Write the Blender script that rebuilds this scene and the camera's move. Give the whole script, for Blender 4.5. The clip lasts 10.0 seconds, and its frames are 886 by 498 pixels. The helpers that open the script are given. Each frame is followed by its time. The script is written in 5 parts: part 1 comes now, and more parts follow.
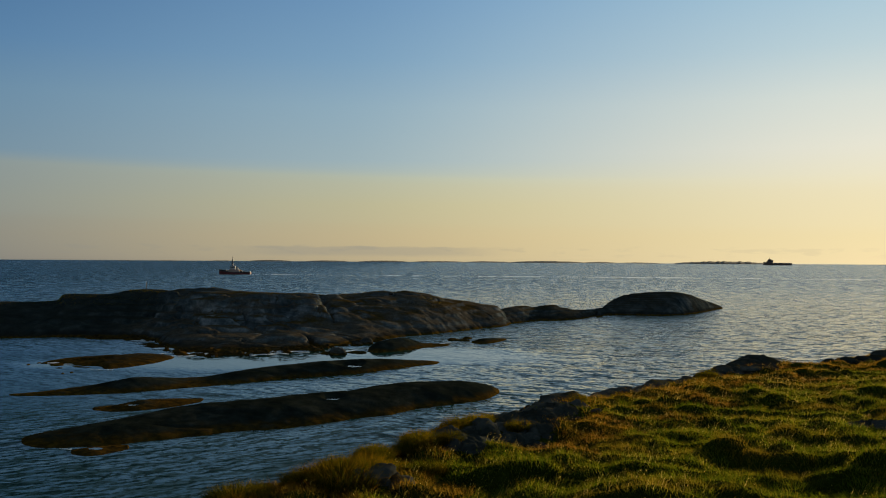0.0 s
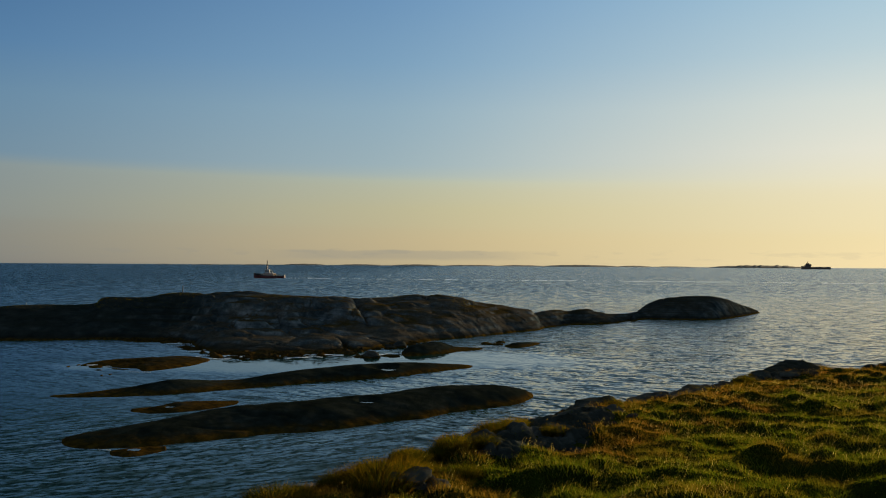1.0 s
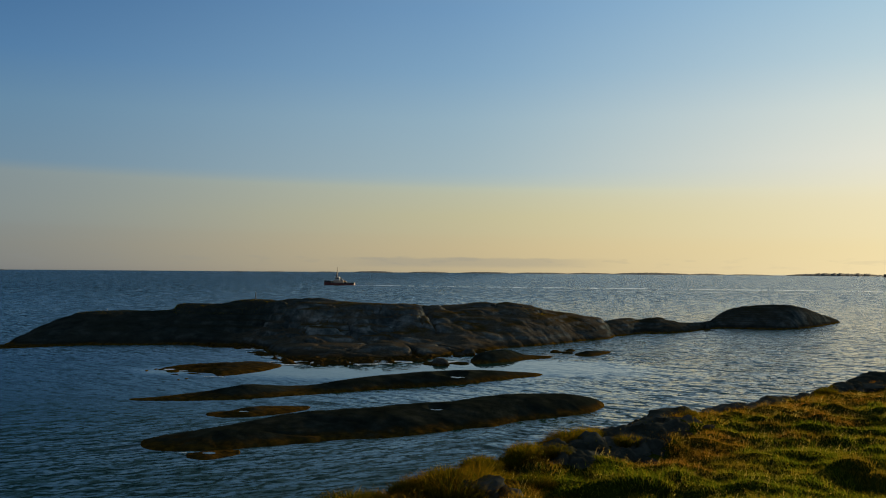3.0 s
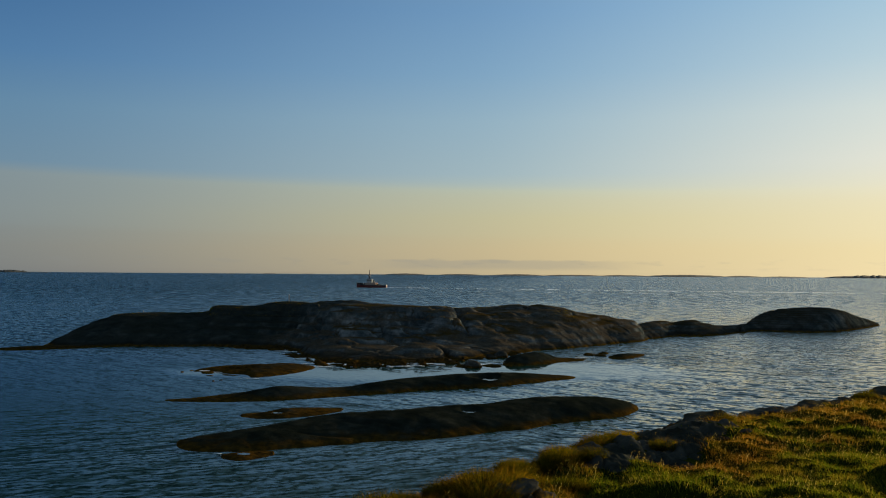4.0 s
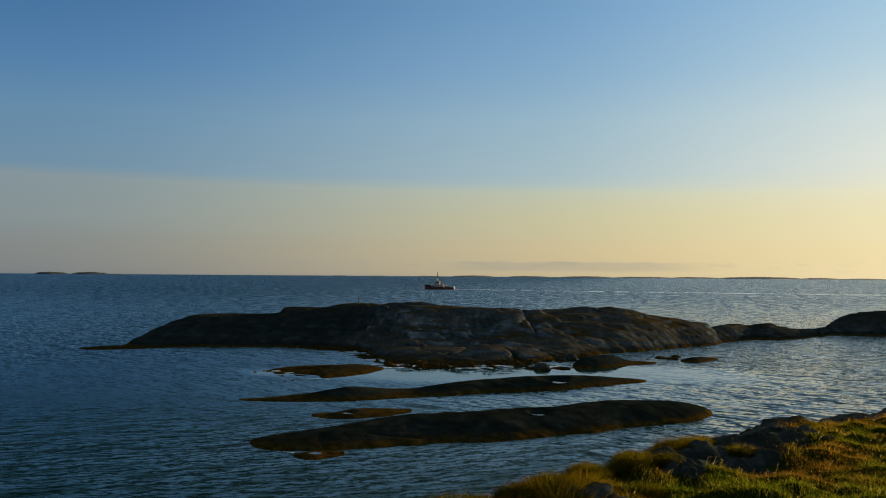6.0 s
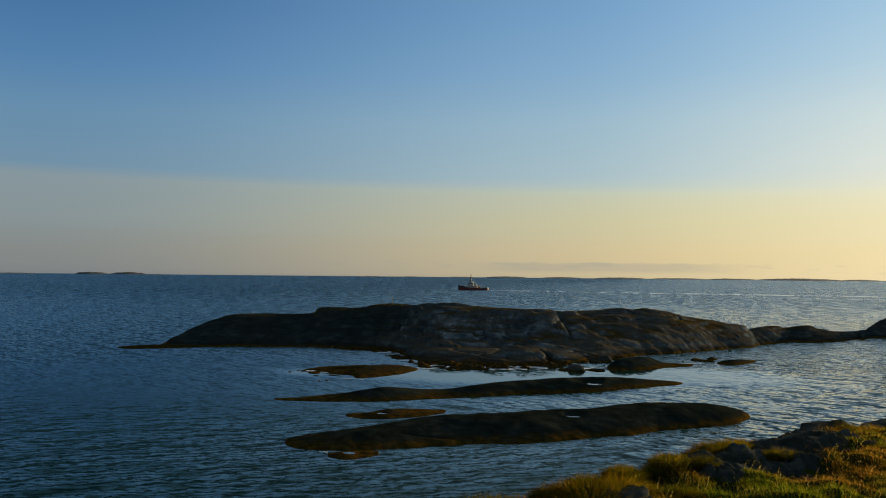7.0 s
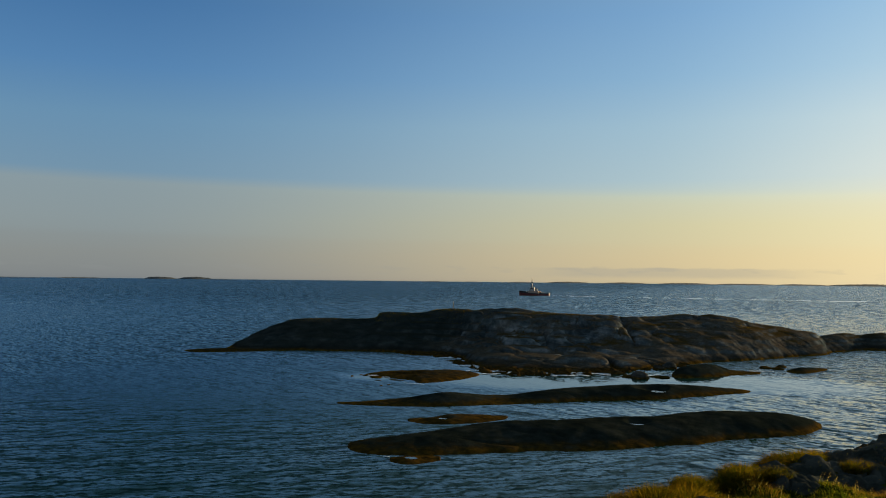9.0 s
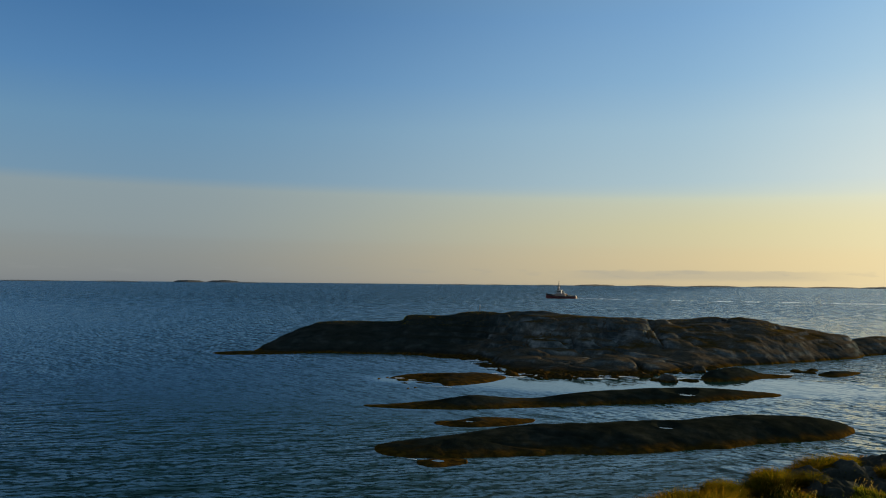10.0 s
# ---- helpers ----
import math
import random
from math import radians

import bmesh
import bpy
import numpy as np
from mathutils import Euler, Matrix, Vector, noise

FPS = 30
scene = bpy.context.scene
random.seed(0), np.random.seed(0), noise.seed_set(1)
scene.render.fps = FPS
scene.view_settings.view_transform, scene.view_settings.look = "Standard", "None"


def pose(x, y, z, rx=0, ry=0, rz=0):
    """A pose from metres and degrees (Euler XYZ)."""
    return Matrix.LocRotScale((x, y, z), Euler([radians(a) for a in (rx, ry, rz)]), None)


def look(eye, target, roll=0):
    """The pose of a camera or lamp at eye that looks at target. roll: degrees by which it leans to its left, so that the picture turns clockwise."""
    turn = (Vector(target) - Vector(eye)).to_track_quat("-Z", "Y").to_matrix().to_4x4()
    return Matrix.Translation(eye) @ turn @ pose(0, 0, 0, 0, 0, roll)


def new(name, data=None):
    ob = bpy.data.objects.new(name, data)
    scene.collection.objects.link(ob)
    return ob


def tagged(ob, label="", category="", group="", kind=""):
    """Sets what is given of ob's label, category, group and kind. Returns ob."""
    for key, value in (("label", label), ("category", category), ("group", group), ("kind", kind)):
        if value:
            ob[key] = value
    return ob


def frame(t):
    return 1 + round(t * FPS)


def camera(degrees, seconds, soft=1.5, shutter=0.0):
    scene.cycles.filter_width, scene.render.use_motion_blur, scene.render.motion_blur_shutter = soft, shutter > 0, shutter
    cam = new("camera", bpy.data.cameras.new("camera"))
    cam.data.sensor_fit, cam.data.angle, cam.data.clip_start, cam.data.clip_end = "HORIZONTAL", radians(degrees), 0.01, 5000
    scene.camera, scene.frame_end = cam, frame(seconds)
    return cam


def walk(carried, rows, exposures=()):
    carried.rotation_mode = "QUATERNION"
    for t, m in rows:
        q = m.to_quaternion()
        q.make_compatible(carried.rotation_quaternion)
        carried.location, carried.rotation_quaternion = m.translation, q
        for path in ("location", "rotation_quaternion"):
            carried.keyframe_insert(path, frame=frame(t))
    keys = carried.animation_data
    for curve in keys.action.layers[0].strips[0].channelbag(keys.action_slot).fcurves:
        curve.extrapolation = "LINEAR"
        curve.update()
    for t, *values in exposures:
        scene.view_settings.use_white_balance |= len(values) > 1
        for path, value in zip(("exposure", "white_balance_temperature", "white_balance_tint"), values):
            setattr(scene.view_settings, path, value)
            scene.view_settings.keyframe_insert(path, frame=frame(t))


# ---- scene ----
cam = camera(54.02, 10.0, soft=1.1)
ROWS = [
    (0.0, -0.000, 0.000, 9.000, 90.758, -0.338, -0.004),
    (0.5, -0.014, 0.003, 8.997, 90.868, -0.350, 1.033),
    (1.0, -0.049, 0.008, 8.993, 90.997, -0.353, 2.158),
    (1.5, -0.081, 0.028, 8.989, 91.131, -0.363, 3.300),
    (2.0, -0.091, 0.055, 8.994, 91.251, -0.333, 4.444),
    (2.5, -0.108, 0.080, 8.984, 91.374, -0.392, 5.572),
    (4.0, -0.156, 0.106, 8.975, 91.599, -0.406, 8.756),
    (4.5, -0.175, 0.132, 8.970, 91.628, -0.385, 9.847),
    (5.0, -0.195, 0.150, 8.963, 91.649, -0.401, 10.946),
    (5.5, -0.216, 0.148, 8.961, 91.673, -0.371, 12.075),
    (7.0, -0.251, 0.161, 8.954, 91.738, -0.529, 15.419),
    (7.5, -0.272, 0.185, 8.958, 91.761, -0.553, 16.459),
    (8.0, -0.302, 0.202, 8.953, 91.844, -0.655, 17.463),
    (8.5, -0.325, 0.219, 8.952, 91.938, -0.670, 18.455),
    (9.0, -0.331, 0.254, 8.951, 92.037, -0.610, 19.418),
    (9.5, -0.345, 0.285, 8.941, 92.135, -0.540, 20.302),
    (10.0, -0.364, 0.331, 8.929, 92.214, -0.543, 21.157),
]
walk(cam, [(t, pose(x, y, z, rx, ry, rz)) for t, x, y, z, rx, ry, rz in ROWS], [(0.0, -0.12), (5.0, 0.03), (10.0, 0.22)])

# ---------------------------------------------------------------- light
SUN_AZ, SUN_EL = 38.0, 7.5          # degrees right of +Y, and above the horizon
world = bpy.data.worlds.new("world")
scene.world = world
world.use_nodes = True
wn, wl = world.node_tree.nodes, world.node_tree.links
wn.clear()


def wnode(kind, op="", *values):
    n = wn.new(kind)
    if op:
        n.operation = op
    for i, value in enumerate(values):
        if isinstance(value, bpy.types.NodeSocket):
            wl.new(value, n.inputs[i])
        else:
            n.inputs[i].default_value = value
    return n


def wmath(op, *values):
    return wnode("ShaderNodeMath", op, *values).outputs[0]


def srgb(*c):
    return tuple((v / 255 / 12.92 if v < 10.4 else ((v / 255 + 0.055) / 1.055) ** 2.4) for v in c) + (1,)


def wramp(fac, stops):
    """Colours by elevation in degrees; the ramp runs over the root of elevation / 90."""
    n = wn.new("ShaderNodeValToRGB")
    wl.new(fac, n.inputs["Fac"])
    els = n.color_ramp.elements
    while len(els) < len(stops):
        els.new(0.5)
    for e, (deg, c) in zip(els, stops):
        e.position, e.color = math.sqrt(deg / 90), srgb(*c)
    return n.outputs["Color"]


def wmix(fac, a, b):
    n = wn.new("ShaderNodeMix")
    n.data_type = 'RGBA'
    for key, value in ((0, fac), (6, a), (7, b)):
        if isinstance(value, bpy.types.NodeSocket):
            wl.new(value, n.inputs[key])
        else:
            n.inputs[key].default_value = value
    return n.outputs[2]


def wrange(value, a, b):
    n = wn.new("ShaderNodeMapRange")
    n.interpolation_type = 'SMOOTHSTEP'
    wl.new(value, n.inputs["Value"])
    n.inputs["From Min"].default_value, n.inputs["From Max"].default_value = a, b
    return n.outputs["Result"]


sky = wn.new("ShaderNodeTexSky")
sky.sky_type = 'NISHITA'
sky.sun_disc = False
sky.sun_elevation, sky.sun_rotation = radians(SUN_EL), radians(SUN_AZ)
sky.altitude, sky.air_density, sky.dust_density, sky.ozone_density = 0, 1.0, 0.3, 3.0
coords = wn.new("ShaderNodeTexCoord")
split = wnode("ShaderNodeSeparateXYZ")
wl.new(coords.outputs["Generated"], split.inputs[0])
dx, dy, dz = split.outputs
elevation = wmath('MULTIPLY', wmath('ARCSINE', wmath('MAXIMUM', dz, 0.0)), 57.2958)
flat = wmath('SQRT', wmath('ADD', wmath('MULTIPLY', dx, dx), wmath('MULTIPLY', dy, dy)))
toward = wmath('DIVIDE', wmath('ADD', wmath('MULTIPLY', dx, math.sin(radians(SUN_AZ))), wmath('MULTIPLY', dy, math.cos(radians(SUN_AZ)))), wmath('MAXIMUM', flat, 0.001))
off_sun = wmath('MULTIPLY', wmath('ARCCOSINE', toward), 57.2958)
bearing = wmath('ARCTAN2', dx, dy)
# two thin layers of haze, their upper rims sinking towards the sun: below a rim the air has the colours of a lower sky
rim = wmath('SUBTRACT', 5.2, wmath('MULTIPLY', bearing, 1.2))
veil = wrange(wmath('SUBTRACT', elevation, rim), 0.7, -0.5)
low_veil = wrange(wmath('SUBTRACT', elevation, wmath('SUBTRACT', 2.3, wmath('MULTIPLY', bearing, 0.6))), 0.3, -0.3)
hazed = wmath('MULTIPLY', elevation, wmath('SUBTRACT', 1.0, wmath('ADD', wmath('MULTIPLY', veil, 0.18), wmath('MULTIPLY', low_veil, 0.16))))
height = wmath('SQRT', wmath('DIVIDE', hazed, 90.0))
# low evening sky: beside the sun, a quarter turn's half away, and far from it
near_sun = wramp(height, [(0, (255, 236, 186)), (1, (255, 236, 184)), (3, (255, 240, 196)), (5, (254, 244, 210)), (7, (250, 246, 226)), (10, (234, 240, 230)), (13, (204, 226, 232)), (17, (178, 213, 232)), (28, (160, 190, 212)), (60, (80, 100, 124))])
mid_sky = wramp(height, [(0, (208, 190, 150)), (1, (218, 198, 152)), (3, (213, 204, 160)), (5, (202, 207, 183)), (6.5, (178, 199, 204)), (10, (164, 193, 208)), (13, (143, 181, 209)), (17, (126, 168, 206)), (28, (120, 146, 158)), (60, (68, 84, 92))])
far_sky = wramp(height, [(0, (120, 126, 130)), (1, (131, 136, 136)), (3, (134, 146, 150)), (5, (133, 149, 156)), (6.5, (112, 143, 166)), (10, (101, 140, 171)), (13, (82, 127, 171)), (17, (67, 112, 159)), (28, (58, 92, 112)), (60, (44, 64, 76))])
back_sky = wramp(height, [(0, (184, 190, 194)), (3, (184, 194, 202)), (7, (170, 188, 204)), (17, (124, 152, 180)), (40, (84, 108, 132)), (70, (62, 80, 102))])
colour = wmix(wrange(off_sun, 8, 46), near_sun, wmix(wrange(off_sun, 30, 80), mid_sky, wmix(wrange(off_sun, 86, 140), far_sky, back_sky)))
# faint grey cloud bank low on the horizon
cloud_at = wnode("ShaderNodeCombineXYZ", "", wmath('MULTIPLY', bearing, 26.0), wmath('MULTIPLY', elevation, 2.2), 0.0)
cloud_noise = wn.new("ShaderNodeTexNoise")
wl.new(cloud_at.outputs[0], cloud_noise.inputs["Vector"])
cloud_noise.inputs["Scale"].default_value, cloud_noise.inputs["Detail"].default_value = 1.0, 6.0
stretch_of_bank = wmath('MULTIPLY', wrange(bearing, -0.26, -0.17), wrange(bearing, 0.1, -0.02))
ragged_top = wmath('ADD', 0.62, wmath('MULTIPLY', cloud_noise.outputs["Fac"], 0.5))
cloud = wmath('MULTIPLY', wmath('MULTIPLY', wrange(elevation, 0.1, 0.5), wrange(wmath('SUBTRACT', elevation, ragged_top), 0.08, -0.06)), wmath('ADD', wmath('MULTIPLY', stretch_of_bank, 0.8), wmath('MULTIPLY', wrange(cloud_noise.outputs["Fac"], 0.52, 0.66), 0.3)))
colour = wmix(wmath('MULTIPLY', cloud, 0.42), colour, srgb(142, 146, 146))
scaled = wnode("ShaderNodeVectorMath", 'SCALE')
wl.new(sky.outputs["Color"], scaled.inputs[0])
scaled.inputs["Scale"].default_value = 0.05
colour = wmix(0.12, colour, scaled.outputs[0])
bg = wn.new("ShaderNodeBackground")
bg.inputs["Strength"].default_value = 1.0
out = wn.new("ShaderNodeOutputWorld")
wl.new(colour, bg.inputs["Color"])
wl.new(bg.outputs["Background"], out.inputs["Surface"])

sun_data = bpy.data.lights.new("sun", 'SUN')
sun_data.energy, sun_data.angle, sun_data.color = 4.9, radians(0.6), (1.0, 0.79, 0.46)
sun = new("sun", sun_data)
sun_dir = Vector((math.sin(radians(SUN_AZ)) * math.cos(radians(SUN_EL)), math.cos(radians(SUN_AZ)) * math.cos(radians(SUN_EL)), math.sin(radians(SUN_EL))))
sun.matrix_world = look(sun_dir * 200, (0, 0, 0))


# ---------------------------------------------------------------- numeric noise
def hash2(ix, iy, k):
    h = (ix.astype(np.int64) * 374761393 + iy.astype(np.int64) * 668265263 + k * 1274126177) & 0x7fffffff
    h = ((h ^ (h >> 13)) * 1103515245 + 12345) & 0x7fffffff
    h = ((h ^ (h >> 11)) * 69069 + 1) & 0x7fffffff
    return (h % 100003) / 100003.0


def vnoise(x, y, k=0):
    """Smooth value noise from -1 to 1, one cell a unit."""
    x, y = np.asarray(x, float), np.asarray(y, float)
    ix, iy = np.floor(x), np.floor(y)
    fx, fy = x - ix, y - iy
    fx, fy = fx * fx * fx * (fx * (fx * 6 - 15) + 10), fy * fy * fy * (fy * (fy * 6 - 15) + 10)
    a, b = hash2(ix, iy, k), hash2(ix + 1, iy, k)
    c, d = hash2(ix, iy + 1, k), hash2(ix + 1, iy + 1, k)
    return 2 * ((a * (1 - fx) + b * fx) * (1 - fy) + (c * (1 - fx) + d * fx) * fy) - 1


def fbm(x, y, octaves=4, k=0, gain=0.5):
    total, amp, norm = 0, 1.0, 0
    for o in range(octaves):
        total = total + amp * vnoise(x * 2 ** o + 17.3 * o, y * 2 ** o - 9.1 * o, k + o)
        norm += amp
        amp *= gain
    return total / norm


def worley(x, y, k=0):
    """Distances to the nearest and second nearest of one random point a cell, and a random value of the nearest."""
    ix, iy = np.floor(x), np.floor(y)
    f1, f2, own = np.full(x.shape, 9.0), np.full(x.shape, 9.0), np.zeros(x.shape)
    for dx in (-1, 0, 1):
        for dy in (-1, 0, 1):
            px = ix + dx + hash2(ix + dx, iy + dy, k)
            py = iy + dy + hash2(ix + dx, iy + dy, k + 7)
            d = np.hypot(px - x, py - y)
            own = np.where(d < f1, hash2(ix + dx, iy + dy, k + 13), own)
            f2 = np.minimum(np.maximum(d, f1), f2)
            f1 = np.minimum(d, f1)
    return f1, f2, own


def step(a, b, x):
    s = np.clip((x - a) / (b - a), 0, 1)
    return s * s * (3 - 2 * s)


# ---------------------------------------------------------------- materials
def material(name):
    m = bpy.data.materials.new(name)
    m.use_nodes = True
    nt = m.node_tree
    return m, nt, nt.nodes["Principled BSDF"]


def node(nt, kind, inputs=None, **attrs):
    n = nt.nodes.new(kind)
    for key, value in attrs.items():
        setattr(n, key, value)
    for key, value in (inputs or {}).items():
        if isinstance(value, bpy.types.NodeSocket):
            nt.links.new(value, n.inputs[key])
        else:
            n.inputs[key].default_value = value
    return n


def ramp(nt, fac, stops):
    n = nt.nodes.new("ShaderNodeValToRGB")
    nt.links.new(fac, n.inputs["Fac"])
    els = n.color_ramp.elements
    while len(els) < len(stops):
        els.new(0.5)
    for e, (p, c) in zip(els, stops):
        e.position, e.color = p, (*c, 1) if len(c) == 3 else c
    return n.outputs["Color"]


def mix(nt, fac, a, b, blend='MIX'):
    n = nt.nodes.new("ShaderNodeMix")
    n.data_type, n.blend_type = 'RGBA', blend
    for key, value in ((0, fac), (6, a), (7, b)):
        if isinstance(value, bpy.types.NodeSocket):
            nt.links.new(value, n.inputs[key])
        else:
            n.inputs[key].default_value = (*value, 1) if isinstance(value, tuple) and len(value) == 3 else value
    return n.outputs[2]


def maths(nt, op, a, b=0.0, clamp=False):
    n = nt.nodes.new("ShaderNodeMath")
    n.operation, n.use_clamp = op, clamp
    for i, value in enumerate((a, b)):
        if isinstance(value, bpy.types.NodeSocket):
            nt.links.new(value, n.inputs[i])
        else:
            n.inputs[i].default_value = value
    return n.outputs[0]


def noise_tex(nt, co, scale, detail=4.0, rough=0.55, distortion=0.0):
    return node(nt, "ShaderNodeTexNoise", {"Vector": co, "Scale": scale, "Detail": detail, "Roughness": rough, "Distortion": distortion}).outputs["Fac"]


def bump(nt, height, strength, distance, normal=None):
    ins = {"Height": height, "Strength": strength, "Distance": distance}
    if normal is not None:
        ins["Normal"] = normal
    return node(nt, "ShaderNodeBump", ins).outputs["Normal"]


def position(nt):
    return node(nt, "ShaderNodeNewGeometry").outputs["Position"]


def plain(name, colour, rough=0.6, metal=0.0, vary=0.12, scale=2.0, island=False):
    """A painted or weathered surface with blotches and fine grain."""
    m, nt, b = material(name)
    co = node(nt, "ShaderNodeTexCoord").outputs["Object"]
    f = noise_tex(nt, co, scale, 6)
    dark, light = tuple(c * (1 - 2 * vary) for c in colour), tuple(min(1, c * (1 + 2 * vary)) for c in colour)
    nt.links.new(ramp(nt, f, [(0.3, dark), (0.7, light)]), b.inputs["Base Color"])
    b.inputs["Roughness"].default_value, b.inputs["Metallic"].default_value = rough, metal
    nt.links.new(bump(nt, noise_tex(nt, co, scale * 8, 3), 0.15, 0.02), b.inputs["Normal"])
    return m


def rock_material(name, moss=0.35, weed_top=0.42, weed=1.0, spray=1.1, ochre=1.0, pale=1.0, mottle=0.85, relief=0.7):
    m, nt, b = material(name)
    pos = position(nt)
    big, mid, fine = noise_tex(nt, pos, 0.16, 4), noise_tex(nt, pos, 0.9, 6, 0.6), noise_tex(nt, pos, 7.0, 5, 0.65)
    base = ramp(nt, mid, [(0.3, (0.028 * pale, 0.026 * pale, 0.022 * pale)), (0.5, (0.08 * pale, 0.075 * pale, 0.066 * pale)), (0.7, (0.19 * pale, 0.18 * pale, 0.165 * pale))])
    base = mix(nt, maths(nt, 'MULTIPLY', step_node(nt, big, 0.5, 0.68), 0.5), base, tuple(c * min(1.0, 0.7 * pale) for c in (0.09, 0.058, 0.025)))
    base = mix(nt, 0.55, base, ramp(nt, fine, [(0.25, (0.35, 0.34, 0.33)), (0.75, (1.25, 1.2, 1.15))]), 'MULTIPLY')
    base = mix(nt, mottle, base, ramp(nt, noise_tex(nt, pos, 0.42, 5, 0.62, 0.6), [(0.40, (0.38,) * 3), (0.47, (0.9,) * 3), (0.57, (1.05,) * 3), (0.62, (1.6, 1.56, 1.5))]), 'MULTIPLY')
    sep = node(nt, "ShaderNodeSeparateXYZ", {"Vector": pos})
    # long bands of the bedrock's grain
    grain = node(nt, "ShaderNodeMapping", {"Vector": pos, "Rotation": (0, radians(7), 0), "Scale": (0.06, 0.1, 0.9)})
    base = mix(nt, 0.6, base, ramp(nt, noise_tex(nt, grain.outputs["Vector"], 1.6, 5, 0.6), [(0.36, (0.5,) * 3), (0.5, (0.95,) * 3), (0.64, (1.5, 1.42, 1.32))]), 'MULTIPLY')
    # each mass of rock weathers to its own grey
    warp = node(nt, "ShaderNodeTexNoise", {"Vector": pos, "Scale": 0.3, "Detail": 3.0})
    shifted = node(nt, "ShaderNodeVectorMath", {0: pos, 1: node(nt, "ShaderNodeVectorMath", {0: warp.outputs["Color"], "Scale": 5.0}, operation='SCALE').outputs["Vector"]}, operation='ADD')
    cells = node(nt, "ShaderNodeTexVoronoi", {"Vector": node(nt, "ShaderNodeMapping", {"Vector": shifted.outputs["Vector"], "Scale": (0.6, 1.0, 2.2)}).outputs["Vector"], "Scale": 0.3})
    one = node(nt, "ShaderNodeSeparateColor", {"Color": cells.outputs["Color"]}).outputs["Red"]
    base = mix(nt, 0.8, base, ramp(nt, one, [(0.0, (0.5, 0.5, 0.5)), (0.6, (0.95, 0.94, 0.92)), (1.0, (1.75, 1.75, 1.8))]), 'MULTIPLY')
    # moss and grass in the upper hollows
    up = node(nt, "ShaderNodeSeparateXYZ", {"Vector": node(nt, "ShaderNodeNewGeometry").outputs["Normal"]}).outputs["Z"]
    mossy = maths(nt, 'MULTIPLY', step_node(nt, noise_tex(nt, pos, 0.35, 5, 0.6), 0.44, 0.58), step_node(nt, up, 0.8, 0.97))
    mossy = maths(nt, 'MULTIPLY', mossy, step_node(nt, sep.outputs["Z"], 0.9, 1.6))
    base = mix(nt, maths(nt, 'MULTIPLY', mossy, moss), base, (0.17, 0.095, 0.01))
    # the band of wrack that the tide wets
    edge = maths(nt, 'ADD', sep.outputs["Z"], maths(nt, 'MULTIPLY', maths(nt, 'SUBTRACT', mid, 0.5), 0.5))
    black = step_node(nt, maths(nt, 'ADD', sep.outputs["Z"], maths(nt, 'MULTIPLY', maths(nt, 'SUBTRACT', big, 0.5), 1.6)), spray, spray * 0.55)
    base = mix(nt, maths(nt, 'MULTIPLY', black, 0.75), base, ramp(nt, mid, [(0.3, (0.008, 0.012, 0.009)), (0.7, (0.026, 0.031, 0.02))]))
    band = maths(nt, 'MULTIPLY', step_node(nt, edge, weed_top, weed_top * 0.1), weed)
    wrack = ramp(nt, noise_tex(nt, pos, 2.2, 6, 0.7), [(0.3, (0.018, 0.012, 0.004)), (0.5, (0.065 * ochre, 0.036 * ochre, 0.006)), (0.72, (0.15 * ochre, 0.076 * ochre, 0.009))])
    base = mix(nt, band, base, wrack)
    nt.links.new(base, b.inputs["Base Color"])
    nt.links.new(ramp(nt, band, [(0, (0.9,) * 3), (1, (0.75,) * 3)]), b.inputs["Roughness"])
    b.inputs["Specular IOR Level"].default_value = 0.0
    n1 = bump(nt, mid, relief, 0.3)
    nt.links.new(bump(nt, fine, 0.5, 0.04, n1), b.inputs["Normal"])
    return m


